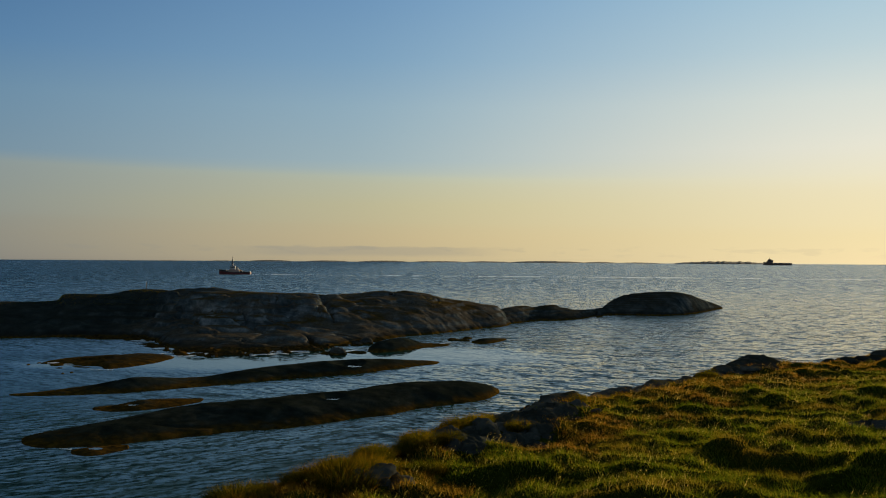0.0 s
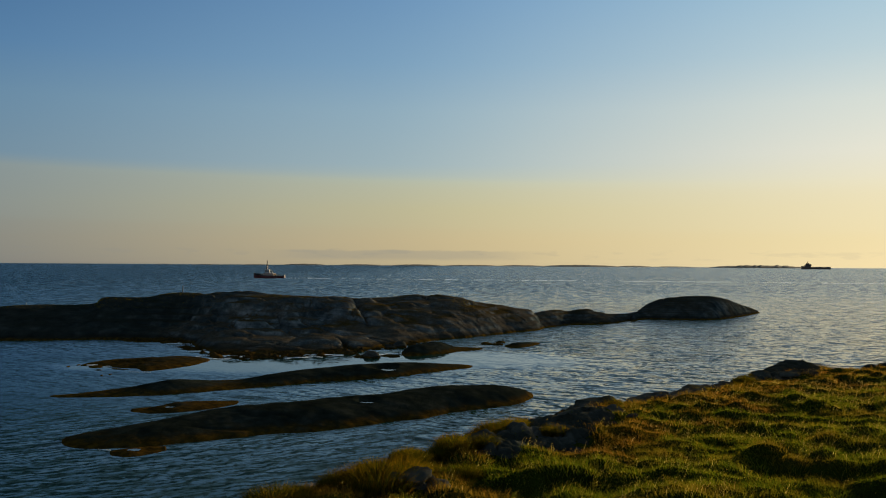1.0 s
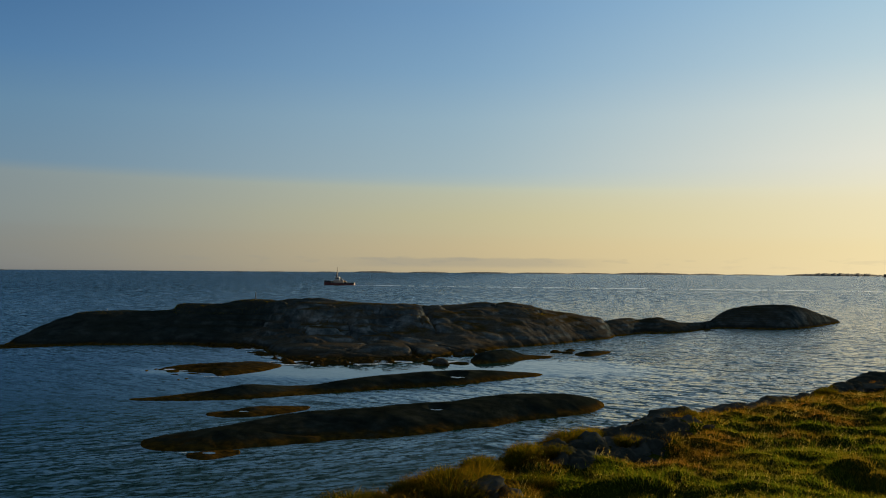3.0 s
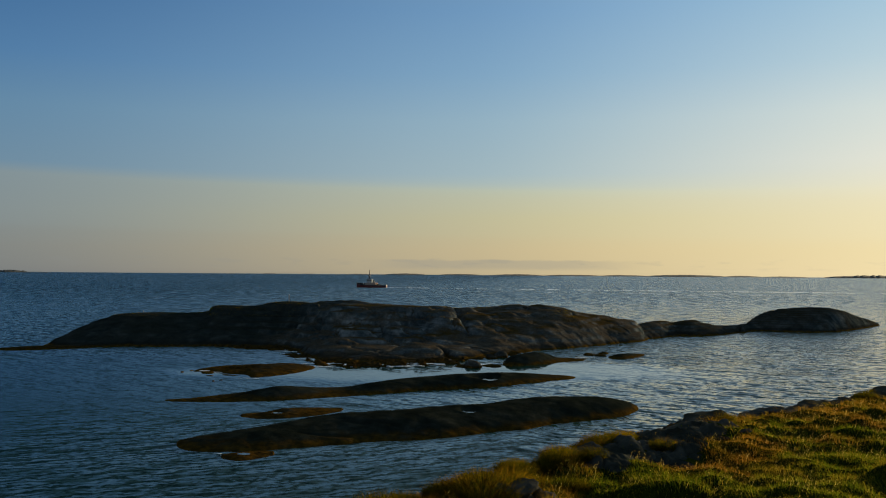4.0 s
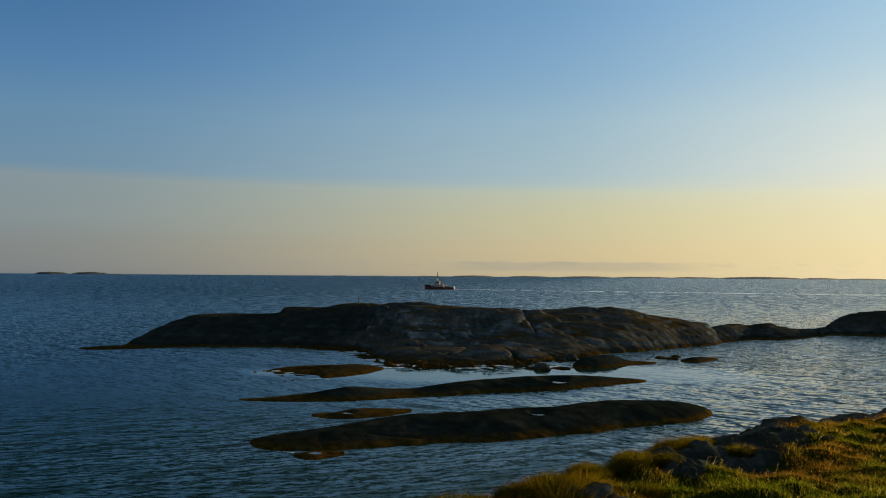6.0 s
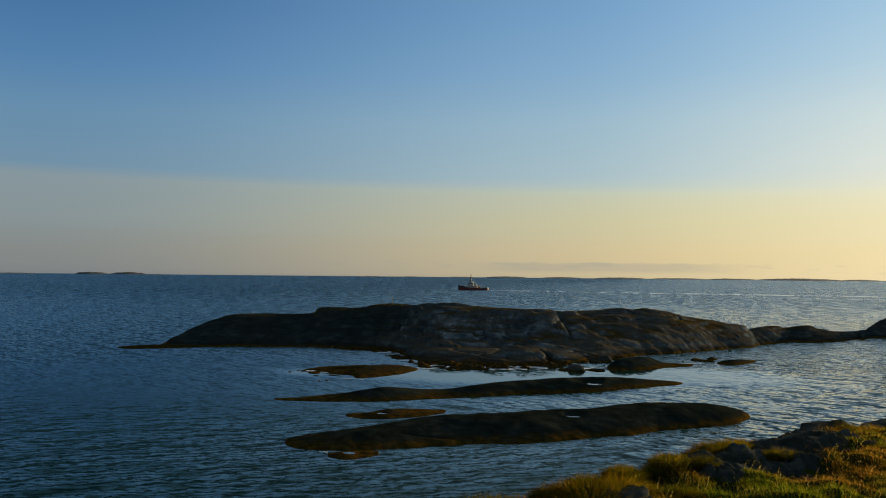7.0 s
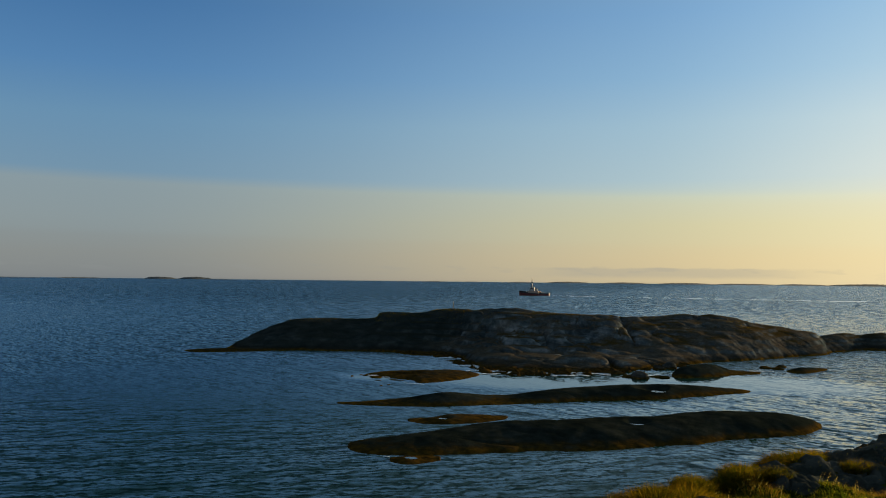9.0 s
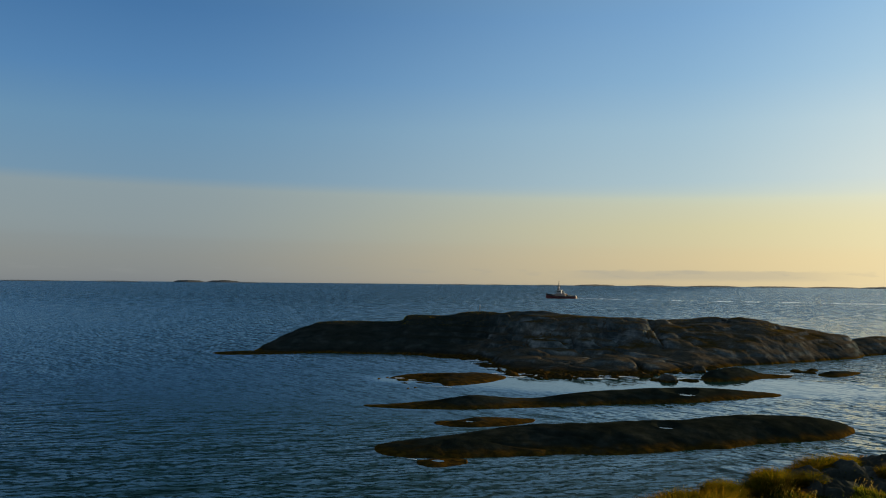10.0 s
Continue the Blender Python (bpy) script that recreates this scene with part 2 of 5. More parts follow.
def islet_material():
    """Ice-worn granite: grey on the steep faces, brown crust and heath on the flats, darker towards both ends, wrack at
    the foot.
    """
    m, nt, b = material("lichened_granite")
    geo = node(nt, "ShaderNodeNewGeometry")
    pos = geo.outputs["Position"]
    sep = node(nt, "ShaderNodeSeparateXYZ", {"Vector": pos})
    z = sep.outputs["Z"]
    up = node(nt, "ShaderNodeSeparateXYZ", {"Vector": geo.outputs["Normal"]}).outputs["Z"]
    broad, mid, fine = noise_tex(nt, pos, 0.11, 4, 0.55), noise_tex(nt, pos, 0.55, 5, 0.6, 0.4), noise_tex(nt, pos, 5.0, 5, 0.65)
    base = ramp(nt, mid, [(0.32, (0.028, 0.036, 0.036)), (0.5, (0.08, 0.095, 0.095)), (0.68, (0.22, 0.228, 0.218))])
    # gently dipping beds
    beds = node(nt, "ShaderNodeMapping", {"Vector": pos, "Rotation": (0, radians(5), 0), "Scale": (14.0, 9.0, 1.0)}, vector_type='TEXTURE')
    base = mix(nt, 0.75, base, ramp(nt, noise_tex(nt, beds.outputs["Vector"], 1.5, 4, 0.6), [(0.36, (0.42,) * 3), (0.5, (0.95,) * 3), (0.64, (1.35, 1.3, 1.24))]), 'MULTIPLY')
    base = mix(nt, 0.5, base, ramp(nt, fine, [(0.3, (0.55,) * 3), (0.7, (1.3,) * 3)]), 'MULTIPLY')
    # brown crust of lichen on what lies flat, heath where soil has gathered
    flat = step_node(nt, up, 0.62, 0.95)
    crust = maths(nt, 'MULTIPLY', maths(nt, 'MAXIMUM', flat, step_node(nt, broad, 0.52, 0.66)), step_node(nt, noise_tex(nt, pos, 0.3, 5, 0.65), 0.32, 0.52))
    base = mix(nt, maths(nt, 'MULTIPLY', crust, 0.85), base, ramp(nt, fine, [(0.32, (0.032, 0.026, 0.018)), (0.68, (0.13, 0.092, 0.053))]))
    soil = maths(nt, 'MULTIPLY', maths(nt, 'MULTIPLY', step_node(nt, up, 0.84, 0.97), step_node(nt, noise_tex(nt, pos, 0.2, 4, 0.6), 0.46, 0.6)), step_node(nt, z, 0.9, 1.5))
    base = mix(nt, maths(nt, 'MULTIPLY', soil, 0.85), base, ramp(nt, noise_tex(nt, pos, 1.6, 4, 0.7), [(0.3, (0.022, 0.018, 0.004)), (0.7, (0.09, 0.05, 0.009))]))
    # darker tone towards both ends by X, its border broken up by noise
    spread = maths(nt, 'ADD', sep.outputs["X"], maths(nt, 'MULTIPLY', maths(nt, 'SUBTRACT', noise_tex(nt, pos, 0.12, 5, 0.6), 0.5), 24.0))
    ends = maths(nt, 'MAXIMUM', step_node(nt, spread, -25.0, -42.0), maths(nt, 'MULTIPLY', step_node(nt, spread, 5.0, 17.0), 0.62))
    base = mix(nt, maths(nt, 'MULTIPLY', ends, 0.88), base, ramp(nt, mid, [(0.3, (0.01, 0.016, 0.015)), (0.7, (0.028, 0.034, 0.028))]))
    # what the spray wets is black, and wrack hangs at the tide's edge
    wet = step_node(nt, maths(nt, 'ADD', z, maths(nt, 'MULTIPLY', maths(nt, 'SUBTRACT', broad, 0.5), 1.4)), 0.75, 0.3)
    base = mix(nt, maths(nt, 'MULTIPLY', wet, 0.7), base, ramp(nt, mid, [(0.3, (0.009, 0.009, 0.008)), (0.7, (0.028, 0.026, 0.018))]))
    tide = step_node(nt, maths(nt, 'ADD', z, maths(nt, 'MULTIPLY', maths(nt, 'SUBTRACT', mid, 0.5), 0.5)), 0.36, 0.06)
    base = mix(nt, tide, base, ramp(nt, noise_tex(nt, pos, 2.2, 6, 0.7), [(0.3, (0.02, 0.012, 0.003)), (0.5, (0.06, 0.034, 0.005)), (0.72, (0.15, 0.08, 0.012))]))
    nt.links.new(base, b.inputs["Base Color"])
    b.inputs["Roughness"].default_value, b.inputs["Specular IOR Level"].default_value = 0.9, 0.0
    nt.links.new(bump(nt, fine, 0.6, 0.06, bump(nt, mid, 0.55, 0.3)), b.inputs["Normal"])
    return m


def step_node(nt, value, a, b):
    n = node(nt, "ShaderNodeMapRange", {"Value": value, "From Min": a, "From Max": b})
    n.interpolation_type = 'SMOOTHSTEP'
    return n.outputs["Result"]


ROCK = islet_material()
SKERRY_ROCK = rock_material("black_lichen_rock", moss=0.0, weed_top=0.4, spray=2.6, ochre=0.95, pale=0.4, mottle=0.4, relief=0.2)
WEED_ROCK = rock_material("wrack_covered_rock", moss=0.0, weed_top=0.6, ochre=0.8, pale=0.6, mottle=0.5, relief=0.35)
BOULDER = rock_material("dark_boulder", moss=0.3, weed_top=-5.0, weed=0.0, spray=-9.0, pale=1.5, mottle=0.5)
STONE = rock_material("shore_stone", moss=0.2, weed_top=-5.0, weed=0.0, spray=-9.0, pale=2.5, mottle=0.7)


def sea_material():
    m, nt, b = material("sea_water")
    pos = position(nt)
    sep = node(nt, "ShaderNodeSeparateXYZ", {"Vector": pos})
    px, py = sep.outputs["X"], sep.outputs["Y"]
    b.inputs["Base Color"].default_value = (0.008, 0.04, 0.031, 1)
    b.inputs["IOR"].default_value = 1.333
    wander = maths(nt, 'SUBTRACT', noise_tex(nt, pos, 0.05, 4, 0.6), 0.5)

    def lee(cx, cy, a, c, inner, outer, spread=0.9):
        """0 in the middle of a sheltered stretch of water, 1 outside it."""
        ex, ey = maths(nt, 'DIVIDE', maths(nt, 'SUBTRACT', px, cx), a), maths(nt, 'DIVIDE', maths(nt, 'SUBTRACT', py, cy), c)
        r = maths(nt, 'SQRT', maths(nt, 'ADD', maths(nt, 'MULTIPLY', ex, ex), maths(nt, 'MULTIPLY', ey, ey)))
        return step_node(nt, maths(nt, 'ADD', r, maths(nt, 'MULTIPLY', wander, spread)), inner, outer)

    # water sheltered by the islet and the skerries: ruffled in the bay, slick in the channels
    bay = lee(-36.0, 70.0, 30.0, 30.0, 0.45, 1.2)
    slick = maths(nt, 'MULTIPLY', lee(-6.0, 82.0, 19.0, 11.0, 0.5, 1.15, 0.6), maths(nt, 'MULTIPLY', lee(-32.5, 73.5, 5.5, 4.0, 0.2, 1.2, 0.8), lee(-20.0, 76.0, 12.0, 7.0, 0.4, 1.2, 0.5)))
    channel = lee(-4.0, 66.0, 14.0, 7.0, 0.4, 1.2, 0.5)
    calm = maths(nt, 'MULTIPLY', maths(nt, 'ADD', 0.3, maths(nt, 'MULTIPLY', bay, 0.7)), maths(nt, 'ADD', 0.1, maths(nt, 'MULTIPLY', slick, 0.9)))
    calm = maths(nt, 'MULTIPLY', calm, maths(nt, 'ADD', 0.55, maths(nt, 'MULTIPLY', channel, 0.45)))
    offshore = step_node(nt, py, 110.0, 420.0)

    def train(scale, longer, angle, detail, amount, low=0.46, high=0.76, aside=0.25, deeper=1.0):
        """A train of wind waves whose crests lie at an angle: slopes of the surface, flat backs and steep narrow fronts."""
        mp = node(nt, "ShaderNodeMapping", {"Vector": pos, "Rotation": (0, 0, radians(angle)), "Scale": (longer, deeper, 1.0)}, vector_type='TEXTURE')
        tex = node(nt, "ShaderNodeTexNoise", {"Vector": mp.outputs["Vector"], "Scale": scale, "Detail": detail, "Roughness": 0.6, "Distortion": 0.35})
        front = maths(nt, 'SUBTRACT', step_node(nt, tex.outputs["Fac"], low, high), 0.09)
        ax, ay = amount * math.sin(radians(angle)), -amount * math.cos(radians(angle))
        run = node(nt, "ShaderNodeCombineXYZ", {"X": maths(nt, 'MULTIPLY', front, ax), "Y": maths(nt, 'MULTIPLY', front, ay)}).outputs["Vector"]
        side = node(nt, "ShaderNodeVectorMath", {0: tex.outputs["Color"], 1: (0.5, 0.5, 0.5)}, operation='SUBTRACT').outputs["Vector"]
        side = node(nt, "ShaderNodeVectorMath", {0: side, 1: (amount * aside, amount * aside, 0.0)}, operation='MULTIPLY').outputs["Vector"]
        return node(nt, "ShaderNodeVectorMath", {0: run, 1: side}, operation='ADD').outputs["Vector"]

    def ruled(period, angle, amount, low=0.55, high=1.0):
        """Long-crested ripples that come in groups, one behind the other."""
        mp = node(nt, "ShaderNodeMapping", {"Vector": pos, "Rotation": (0, 0, radians(angle)), "Scale": (1.0, 1.0, 1.0)}, vector_type='TEXTURE').outputs["Vector"]
        tex = node(nt, "ShaderNodeTexWave", {"Vector": mp, "Scale": 0.314 / period, "Distortion": 9.0, "Detail": 3.0, "Detail Scale": 1.6, "Detail Roughness": 0.6}, bands_direction='Y')
        groups = step_node(nt, noise_tex(nt, mp, 0.7 / period, 2), 0.36, 0.62)
        front = maths(nt, 'SUBTRACT', maths(nt, 'MULTIPLY', step_node(nt, tex.outputs["Fac"], low, high), groups), 0.12)
        return node(nt, "ShaderNodeCombineXYZ", {"X": maths(nt, 'MULTIPLY', front, amount * math.sin(radians(angle))), "Y": maths(nt, 'MULTIPLY', front, -amount * math.cos(radians(angle)))}).outputs["Vector"]

    def total(*terms):
        out = terms[0]
        for term in terms[1:]:
            out = node(nt, "ShaderNodeVectorMath", {0: out, 1: term}, operation='ADD').outputs["Vector"]
        return out

    def scaled_by(vector, factor):
        return node(nt, "ShaderNodeVectorMath", {0: vector, "Scale": factor}, operation='SCALE').outputs["Vector"]

    # the sound: crests run slantwise past the islet; inshore they swing round the skerries
    inshore = maths(nt, 'MULTIPLY', step_node(nt, py, 64.0, 44.0), step_node(nt, px, 2.0, -8.0))
    sound = total(train(0.5, 1.4, -34, 2, 0.14), ruled(2.4, -34, 0.2), ruled(1.1, -26, 0.3), train(3.2, 1.6, -16, 2, 0.36, aside=0.4))
    swung = total(train(0.8, 3.0, 36, 2, 0.12), ruled(1.2, 38, 0.2), ruled(0.6, 32, 0.26), train(5.0, 2.0, 10, 2, 0.2))
    # first open-sea train is stretched along the line of sight to suit the camera
    open_sea = total(train(0.6, 1.2, 0, 3, 0.18, deeper=6.0), train(0.3, 1.3, -10, 4, 0.42, aside=0.5))
    near = total(scaled_by(sound, maths(nt, 'SUBTRACT', 1.0, inshore)), scaled_by(swung, inshore))
    near = scaled_by(near, maths(nt, 'SUBTRACT', 1.0, maths(nt, 'MULTIPLY', offshore, 0.45)))
    gusts = ramp(nt, noise_tex(nt, pos, 0.03, 4, 0.6), [(0.3, (0.75,) * 3), (0.7, (1.2,) * 3)])
    waves = scaled_by(total(near, scaled_by(open_sea, offshore)), maths(nt, 'MULTIPLY', calm, gusts))
    # stands in for hidden wave backs: normals tilted to fit the camera's view
    left_share = step_node(nt, px, -10.0, -55.0)
    lean = node(nt, "ShaderNodeMix", {"Factor": left_share, 4: (0.06, -0.056, 0.0), 5: (0.0, -0.148, 0.0)}, data_type='VECTOR').outputs[1]
    open_lean = node(nt, "ShaderNodeMix", {"Factor": step_node(nt, px, -250.0, 10.0), 4: (0.0, -0.19, 0.0), 5: (0.09, -0.106, 0.0)}, data_type='VECTOR').outputs[1]
    lean = node(nt, "ShaderNodeMix", {"Factor": offshore, 4: lean, 5: open_lean}, data_type='VECTOR').outputs[1]
    lean = total(lean, scaled_by(node(nt, "ShaderNodeCombineXYZ", {"X": -0.02, "Y": -0.02}).outputs["Vector"], inshore))
    sheltered = maths(nt, 'SUBTRACT', 1.0, bay)
    lean = scaled_by(lean, maths(nt, 'SUBTRACT', 1.0, maths(nt, 'MULTIPLY', sheltered, 0.12)))
    lean = scaled_by(lean, maths(nt, 'MULTIPLY', maths(nt, 'ADD', 0.32, maths(nt, 'MULTIPLY', slick, 0.68)), maths(nt, 'ADD', 0.5, maths(nt, 'MULTIPLY', channel, 0.5))))
    nt.links.new(maths(nt, 'ADD', 0.03, maths(nt, 'MULTIPLY', slick, maths(nt, 'ADD', 0.08, maths(nt, 'MULTIPLY', offshore, 0.06)))), b.inputs["Roughness"])
    facing = total(waves, lean, node(nt, "ShaderNodeCombineXYZ", {"Z": 1.0}).outputs["Vector"])
    nt.links.new(node(nt, "ShaderNodeVectorMath", {0: facing}, operation='NORMALIZE').outputs["Vector"], b.inputs["Normal"])
    return m


SEA = sea_material()


def pool_material():
    m, nt, b = material("pool_water")
    b.inputs["Base Color"].default_value = (0.02, 0.025, 0.02, 1)
    b.inputs["Roughness"].default_value, b.inputs["IOR"].default_value = 0.04, 1.333
    # wind-ruffled, its normals tipped slightly towards the camera
    tex = node(nt, "ShaderNodeTexNoise", {"Vector": position(nt), "Scale": 4.0, "Detail": 2.0})
    mid = node(nt, "ShaderNodeVectorMath", {0: tex.outputs["Color"], 1: (0.5, 0.5, 0.5)}, operation='SUBTRACT')
    small = node(nt, "ShaderNodeVectorMath", {0: mid.outputs["Vector"], 1: (0.07, 0.07, 0)}, operation='MULTIPLY')
    facing = node(nt, "ShaderNodeVectorMath", {0: small.outputs["Vector"], 1: (0.0, -0.005, 1.0)}, operation='ADD')
    nt.links.new(node(nt, "ShaderNodeVectorMath", {0: facing.outputs["Vector"]}, operation='NORMALIZE').outputs["Vector"], b.inputs["Normal"])
    return m


POOL = pool_material()


def grass_material(name, green, dry, dry_amount, patch=0.5):
    m, nt, b = material(name)
    geo = node(nt, "ShaderNodeNewGeometry")
    pos = geo.outputs["Position"]
    f = maths(nt, 'ADD', maths(nt, 'MULTIPLY', noise_tex(nt, pos, patch, 4, 0.6), 0.65), maths(nt, 'MULTIPLY', geo.outputs["Random Per Island"], 0.35))
    col = ramp(nt, f, [(0.3, tuple(c * 0.35 for c in green)), (0.5, green), (0.5 + 0.5 * (1 - dry_amount), dry), (1.0, tuple(min(1, c * 1.25) for c in dry))])
    col = mix(nt, maths(nt, 'MULTIPLY', step_node(nt, noise_tex(nt, pos, 0.33, 3, 0.6), 0.5, 0.64), 0.6), col, tuple(c * k for c, k in zip(dry, (0.7, 0.55, 0.8))))
    nt.links.new(col, b.inputs["Base Color"])
    b.inputs["Roughness"].default_value = 0.6
    b.inputs["Specular IOR Level"].default_value = 0.0
    tr = node(nt, "ShaderNodeBsdfTranslucent", {"Color": mix(nt, 1.0, col, (2.8, 2.75, 1.15), 'MULTIPLY')})
    mx = node(nt, "ShaderNodeMixShader", {"Fac": 0.68, 1: b.outputs["BSDF"], 2: tr.outputs["BSDF"]})
    nt.links.new(mx.outputs["Shader"], nt.nodes["Material Output"].inputs["Surface"])
    return m


GRASS = grass_material("bank_grass", (0.044, 0.062, 0.006), (0.138, 0.097, 0.016), 0.45)
EDGE_GRASS = grass_material("withered_edge_grass", (0.062, 0.044, 0.009), (0.165, 0.088, 0.018), 0.6, 0.8)
TUSSOCK = grass_material("dry_tussock_grass", (0.03, 0.03, 0.003), (0.105, 0.056, 0.007), 0.55, 1.2)
STALK = grass_material("straw_stalk", (0.22, 0.17, 0.075), (0.4, 0.31, 0.15), 0.5)


def turf_material():
    m, nt, b = material("turf")
    pos = position(nt)
    f, g = noise_tex(nt, pos, 0.9, 6, 0.65), noise_tex(nt, pos, 14, 4, 0.7)
    col = ramp(nt, f, [(0.3, (0.018, 0.022, 0.003)), (0.55, (0.04, 0.048, 0.005)), (0.75, (0.08, 0.06, 0.01))])
    nt.links.new(mix(nt, 0.7, col, ramp(nt, g, [(0.3, (0.4,) * 3), (0.7, (1.3,) * 3)]), 'MULTIPLY'), b.inputs["Base Color"])
    b.inputs["Roughness"].default_value = 0.95
    b.inputs["Specular IOR Level"].default_value = 0.0
    nt.links.new(bump(nt, g, 0.8, 0.08), b.inputs["Normal"])
    return m


TURF = turf_material()


# ---------------------------------------------------------------- mesh helpers
def mesh_object(name, verts, faces, mat, smooth=True):
    me = bpy.data.meshes.new(name)
    me.from_pydata(np.asarray(verts).tolist(), [], np.asarray(faces).tolist() if isinstance(faces, np.ndarray) else faces)
    me.materials.append(mat)
    if smooth:
        me.polygons.foreach_set("use_smooth", np.ones(len(me.polygons), bool))
    me.update()
    return new(name, me)


def grid_faces(nu, nv):
    i = np.arange(nu * nv).reshape(nu, nv)
    return np.stack([i[:-1, :-1], i[1:, :-1], i[1:, 1:], i[:-1, 1:]], -1).reshape(-1, 4)


def part(name, bm, mat, parent, label=""):
    me = bpy.data.meshes.new(name)
    bm.to_mesh(me)
    bm.free()
    me.materials.append(mat)
    ob = new(name, me)
    ob.parent = parent
    return tagged(ob, label)


def smooth_rows(rows, n):
    """Catmull-Rom through the stations, n samples."""
    p = np.array(rows, float)
    p = np.vstack([2 * p[0] - p[1], p, 2 * p[-1] - p[-2]])
    s = np.linspace(0, len(rows) - 1.0001, n)
    i = s.astype(int)
    f = (s - i)[:, None]
    a, b, c, d = p[i], p[i + 1], p[i + 2], p[i + 3]
    return 0.5 * (2 * b + (c - a) * f + (2 * a - 5 * b + 4 * c - d) * f ** 2 + (3 * b - a - 3 * c + d) * f ** 3)


def skerry(name, stations, nu, nv, mat, block=4.0, rough=0.12, cliff=None, seed=0, margin=0.18, pools=(), edge=0.03, clefts=(), ragged=0.045, inlets=(), beds=0.0):
    """A whaleback of rock. Stations along it: near shore x, y; far shore x, y; height of the back; where across it lies (0 near, 1 far).
    pools: hollows x, y, half length, half width. clefts: x, y to x, y, depth, half width. rough may be a list over the stations."""
    st = smooth_rows(stations, nu)
    near, far, top, cf = st[:, 0:2], st[:, 2:4], np.maximum(st[:, 4], 0.03), st[:, 5]
    rough = np.interp(np.linspace(0, 1, nu), np.linspace(0, 1, len(rough)), rough)[:, None] if isinstance(rough, (list, tuple)) else rough
    v = np.linspace(-margin, 1 + margin, nv)
    xy = near[:, None] + (far - near)[:, None] * v[None, :, None]
    x, y = xy[..., 0], xy[..., 1]
    vv = v[None, :] + ragged * fbm(x * 0.25, y * 0.25, 4, seed + 40)
    c = cf[:, None]
    rise = np.where(vv < c, vv / c, (1 - vv) / (1 - c))
    round_back = np.where(rise > 0, np.sin(np.clip(rise, 0, 1) * np.pi / 2) ** 0.85, rise * 1.2)
    if cliff is not None:
        u = np.linspace(0, len(stations) - 1, nu)
        w = np.exp(-((u - cliff[0]) / cliff[1]) ** 2)[:, None]
        wob = vv + 0.07 * fbm(x * 0.1, y * 0.1, 4, seed + 60)
        face = np.interp(wob, [-0.2, 0, 0.16, 0.30, 0.34, 0.44, 0.51, 0.60, 0.76, 0.9, 1.0, 1.2], [-0.2, 0, 0.10, 0.19, 0.30, 0.39, 0.72, 0.88, 1.0, 0.75, 0, -0.2])
        round_back = round_back * (1 - w) + face * w
    z = top[:, None] * round_back
    env = np.clip(z / 0.8, 0.0, 1) ** 0.7
    # long rounded masses parted by a few deep joints
    wx, wy = x / (block * 1.6) + 0.55 * fbm(x * 0.13, y * 0.13, 3, seed), y / block + 0.55 * fbm(x * 0.13, y * 0.13, 3, seed + 9)
    f1, f2, own = worley(wx, wy, seed)
    bulge = (0.4 - f1 ** 1.6) * rough * 1.3
    joints = step(0.0, 0.5, fbm(x / block * 0.6, y / block * 0.6, 2, seed + 21))
    crack = -np.exp(-((f2 - f1) / 0.035) ** 2) * rough * 1.6 * joints
    ledge = fbm(x / block * 0.6, y / block * 1.2, 5, seed + 3, 0.42)
    z = z + env * (bulge + crack + rough * 1.4 * ledge) + edge * fbm(x * 1.1, y * 1.1, 4, seed + 5)
    if cliff is not None:
        # the face breaks into blocks that stand at different heights
        bx, by = x / 5.2 + 0.5 * fbm(x * 0.2, y * 0.2, 3, seed + 31), y / 2.6 + 0.5 * fbm(x * 0.2, y * 0.2, 3, seed + 33)
        g1, g2, own = worley(bx, by, seed + 35)
        on_face = w * (0.35 + 0.65 * step(0.25, 0.4, vv)) * (1 - step(0.58, 0.72, vv)) + 0.04
        z = z + env * on_face * ((own - 0.5) * 1.3 * step(0.0, 0.3, g2 - g1) + 0.75 * (0.4 - g1 ** 1.5) - 0.4 * np.exp(-((g2 - g1) / 0.07) ** 2))
    # the rock breaks along its beds into low ledges
    if beds:
        h = z / beds + 0.9 * fbm(x * 0.05, y * 0.07, 3, seed + 63)
        fr = h - np.floor(h)
        z = z + 0.45 * beds * (step(0.3, 0.7, fr) - fr) * env * (0.4 + 0.6 * step(-0.2, 0.3, fbm(x * 0.08, y * 0.08, 2, seed + 65)))
    for ax, ay, bx, by, depth, half in clefts:
        dx, dy = bx - ax, by - ay
        t = ((x - ax) * dx + (y - ay) * dy) / (dx * dx + dy * dy)
        away = ((x - ax) * dy - (y - ay) * dx) / math.hypot(dx, dy) + 0.5 * fbm(x * 0.4, y * 0.4, 3, seed + 91)
        z = z - depth * np.exp(-(away / half) ** 2) * step(-0.1, 0.1, t) * (1 - step(0.9, 1.1, t))
        z = z + 0.35 * depth * step(0, 0.6, away) * (1 - step(2.0, 5.0, away)) * step(-0.1, 0.1, t) * (1 - step(0.9, 1.1, t))
    z = np.where(round_back < 0, np.minimum(z, top[:, None] * round_back * 2.0), z)
    # the ends dive under the water
    e = np.minimum(np.arange(nu), np.arange(nu)[::-1])[:, None] / nu
    z = z - (0.12 + 0.5 * top[:, None]) * (1 - step(0, 0.05, e + 0.012 * fbm(x * 0.8, y * 0.8, 3, seed + 50)))
    # arms of the sea reach in
    for px, py, a, b in inlets:
        d = np.hypot((x - px) / a, (y - py) / b) + 0.35 * fbm(x * 0.6, y * 0.9, 3, seed + 71)
        z = z - (0.35 + 0.2 * z) * (1 - step(0.8, 1.1, d))
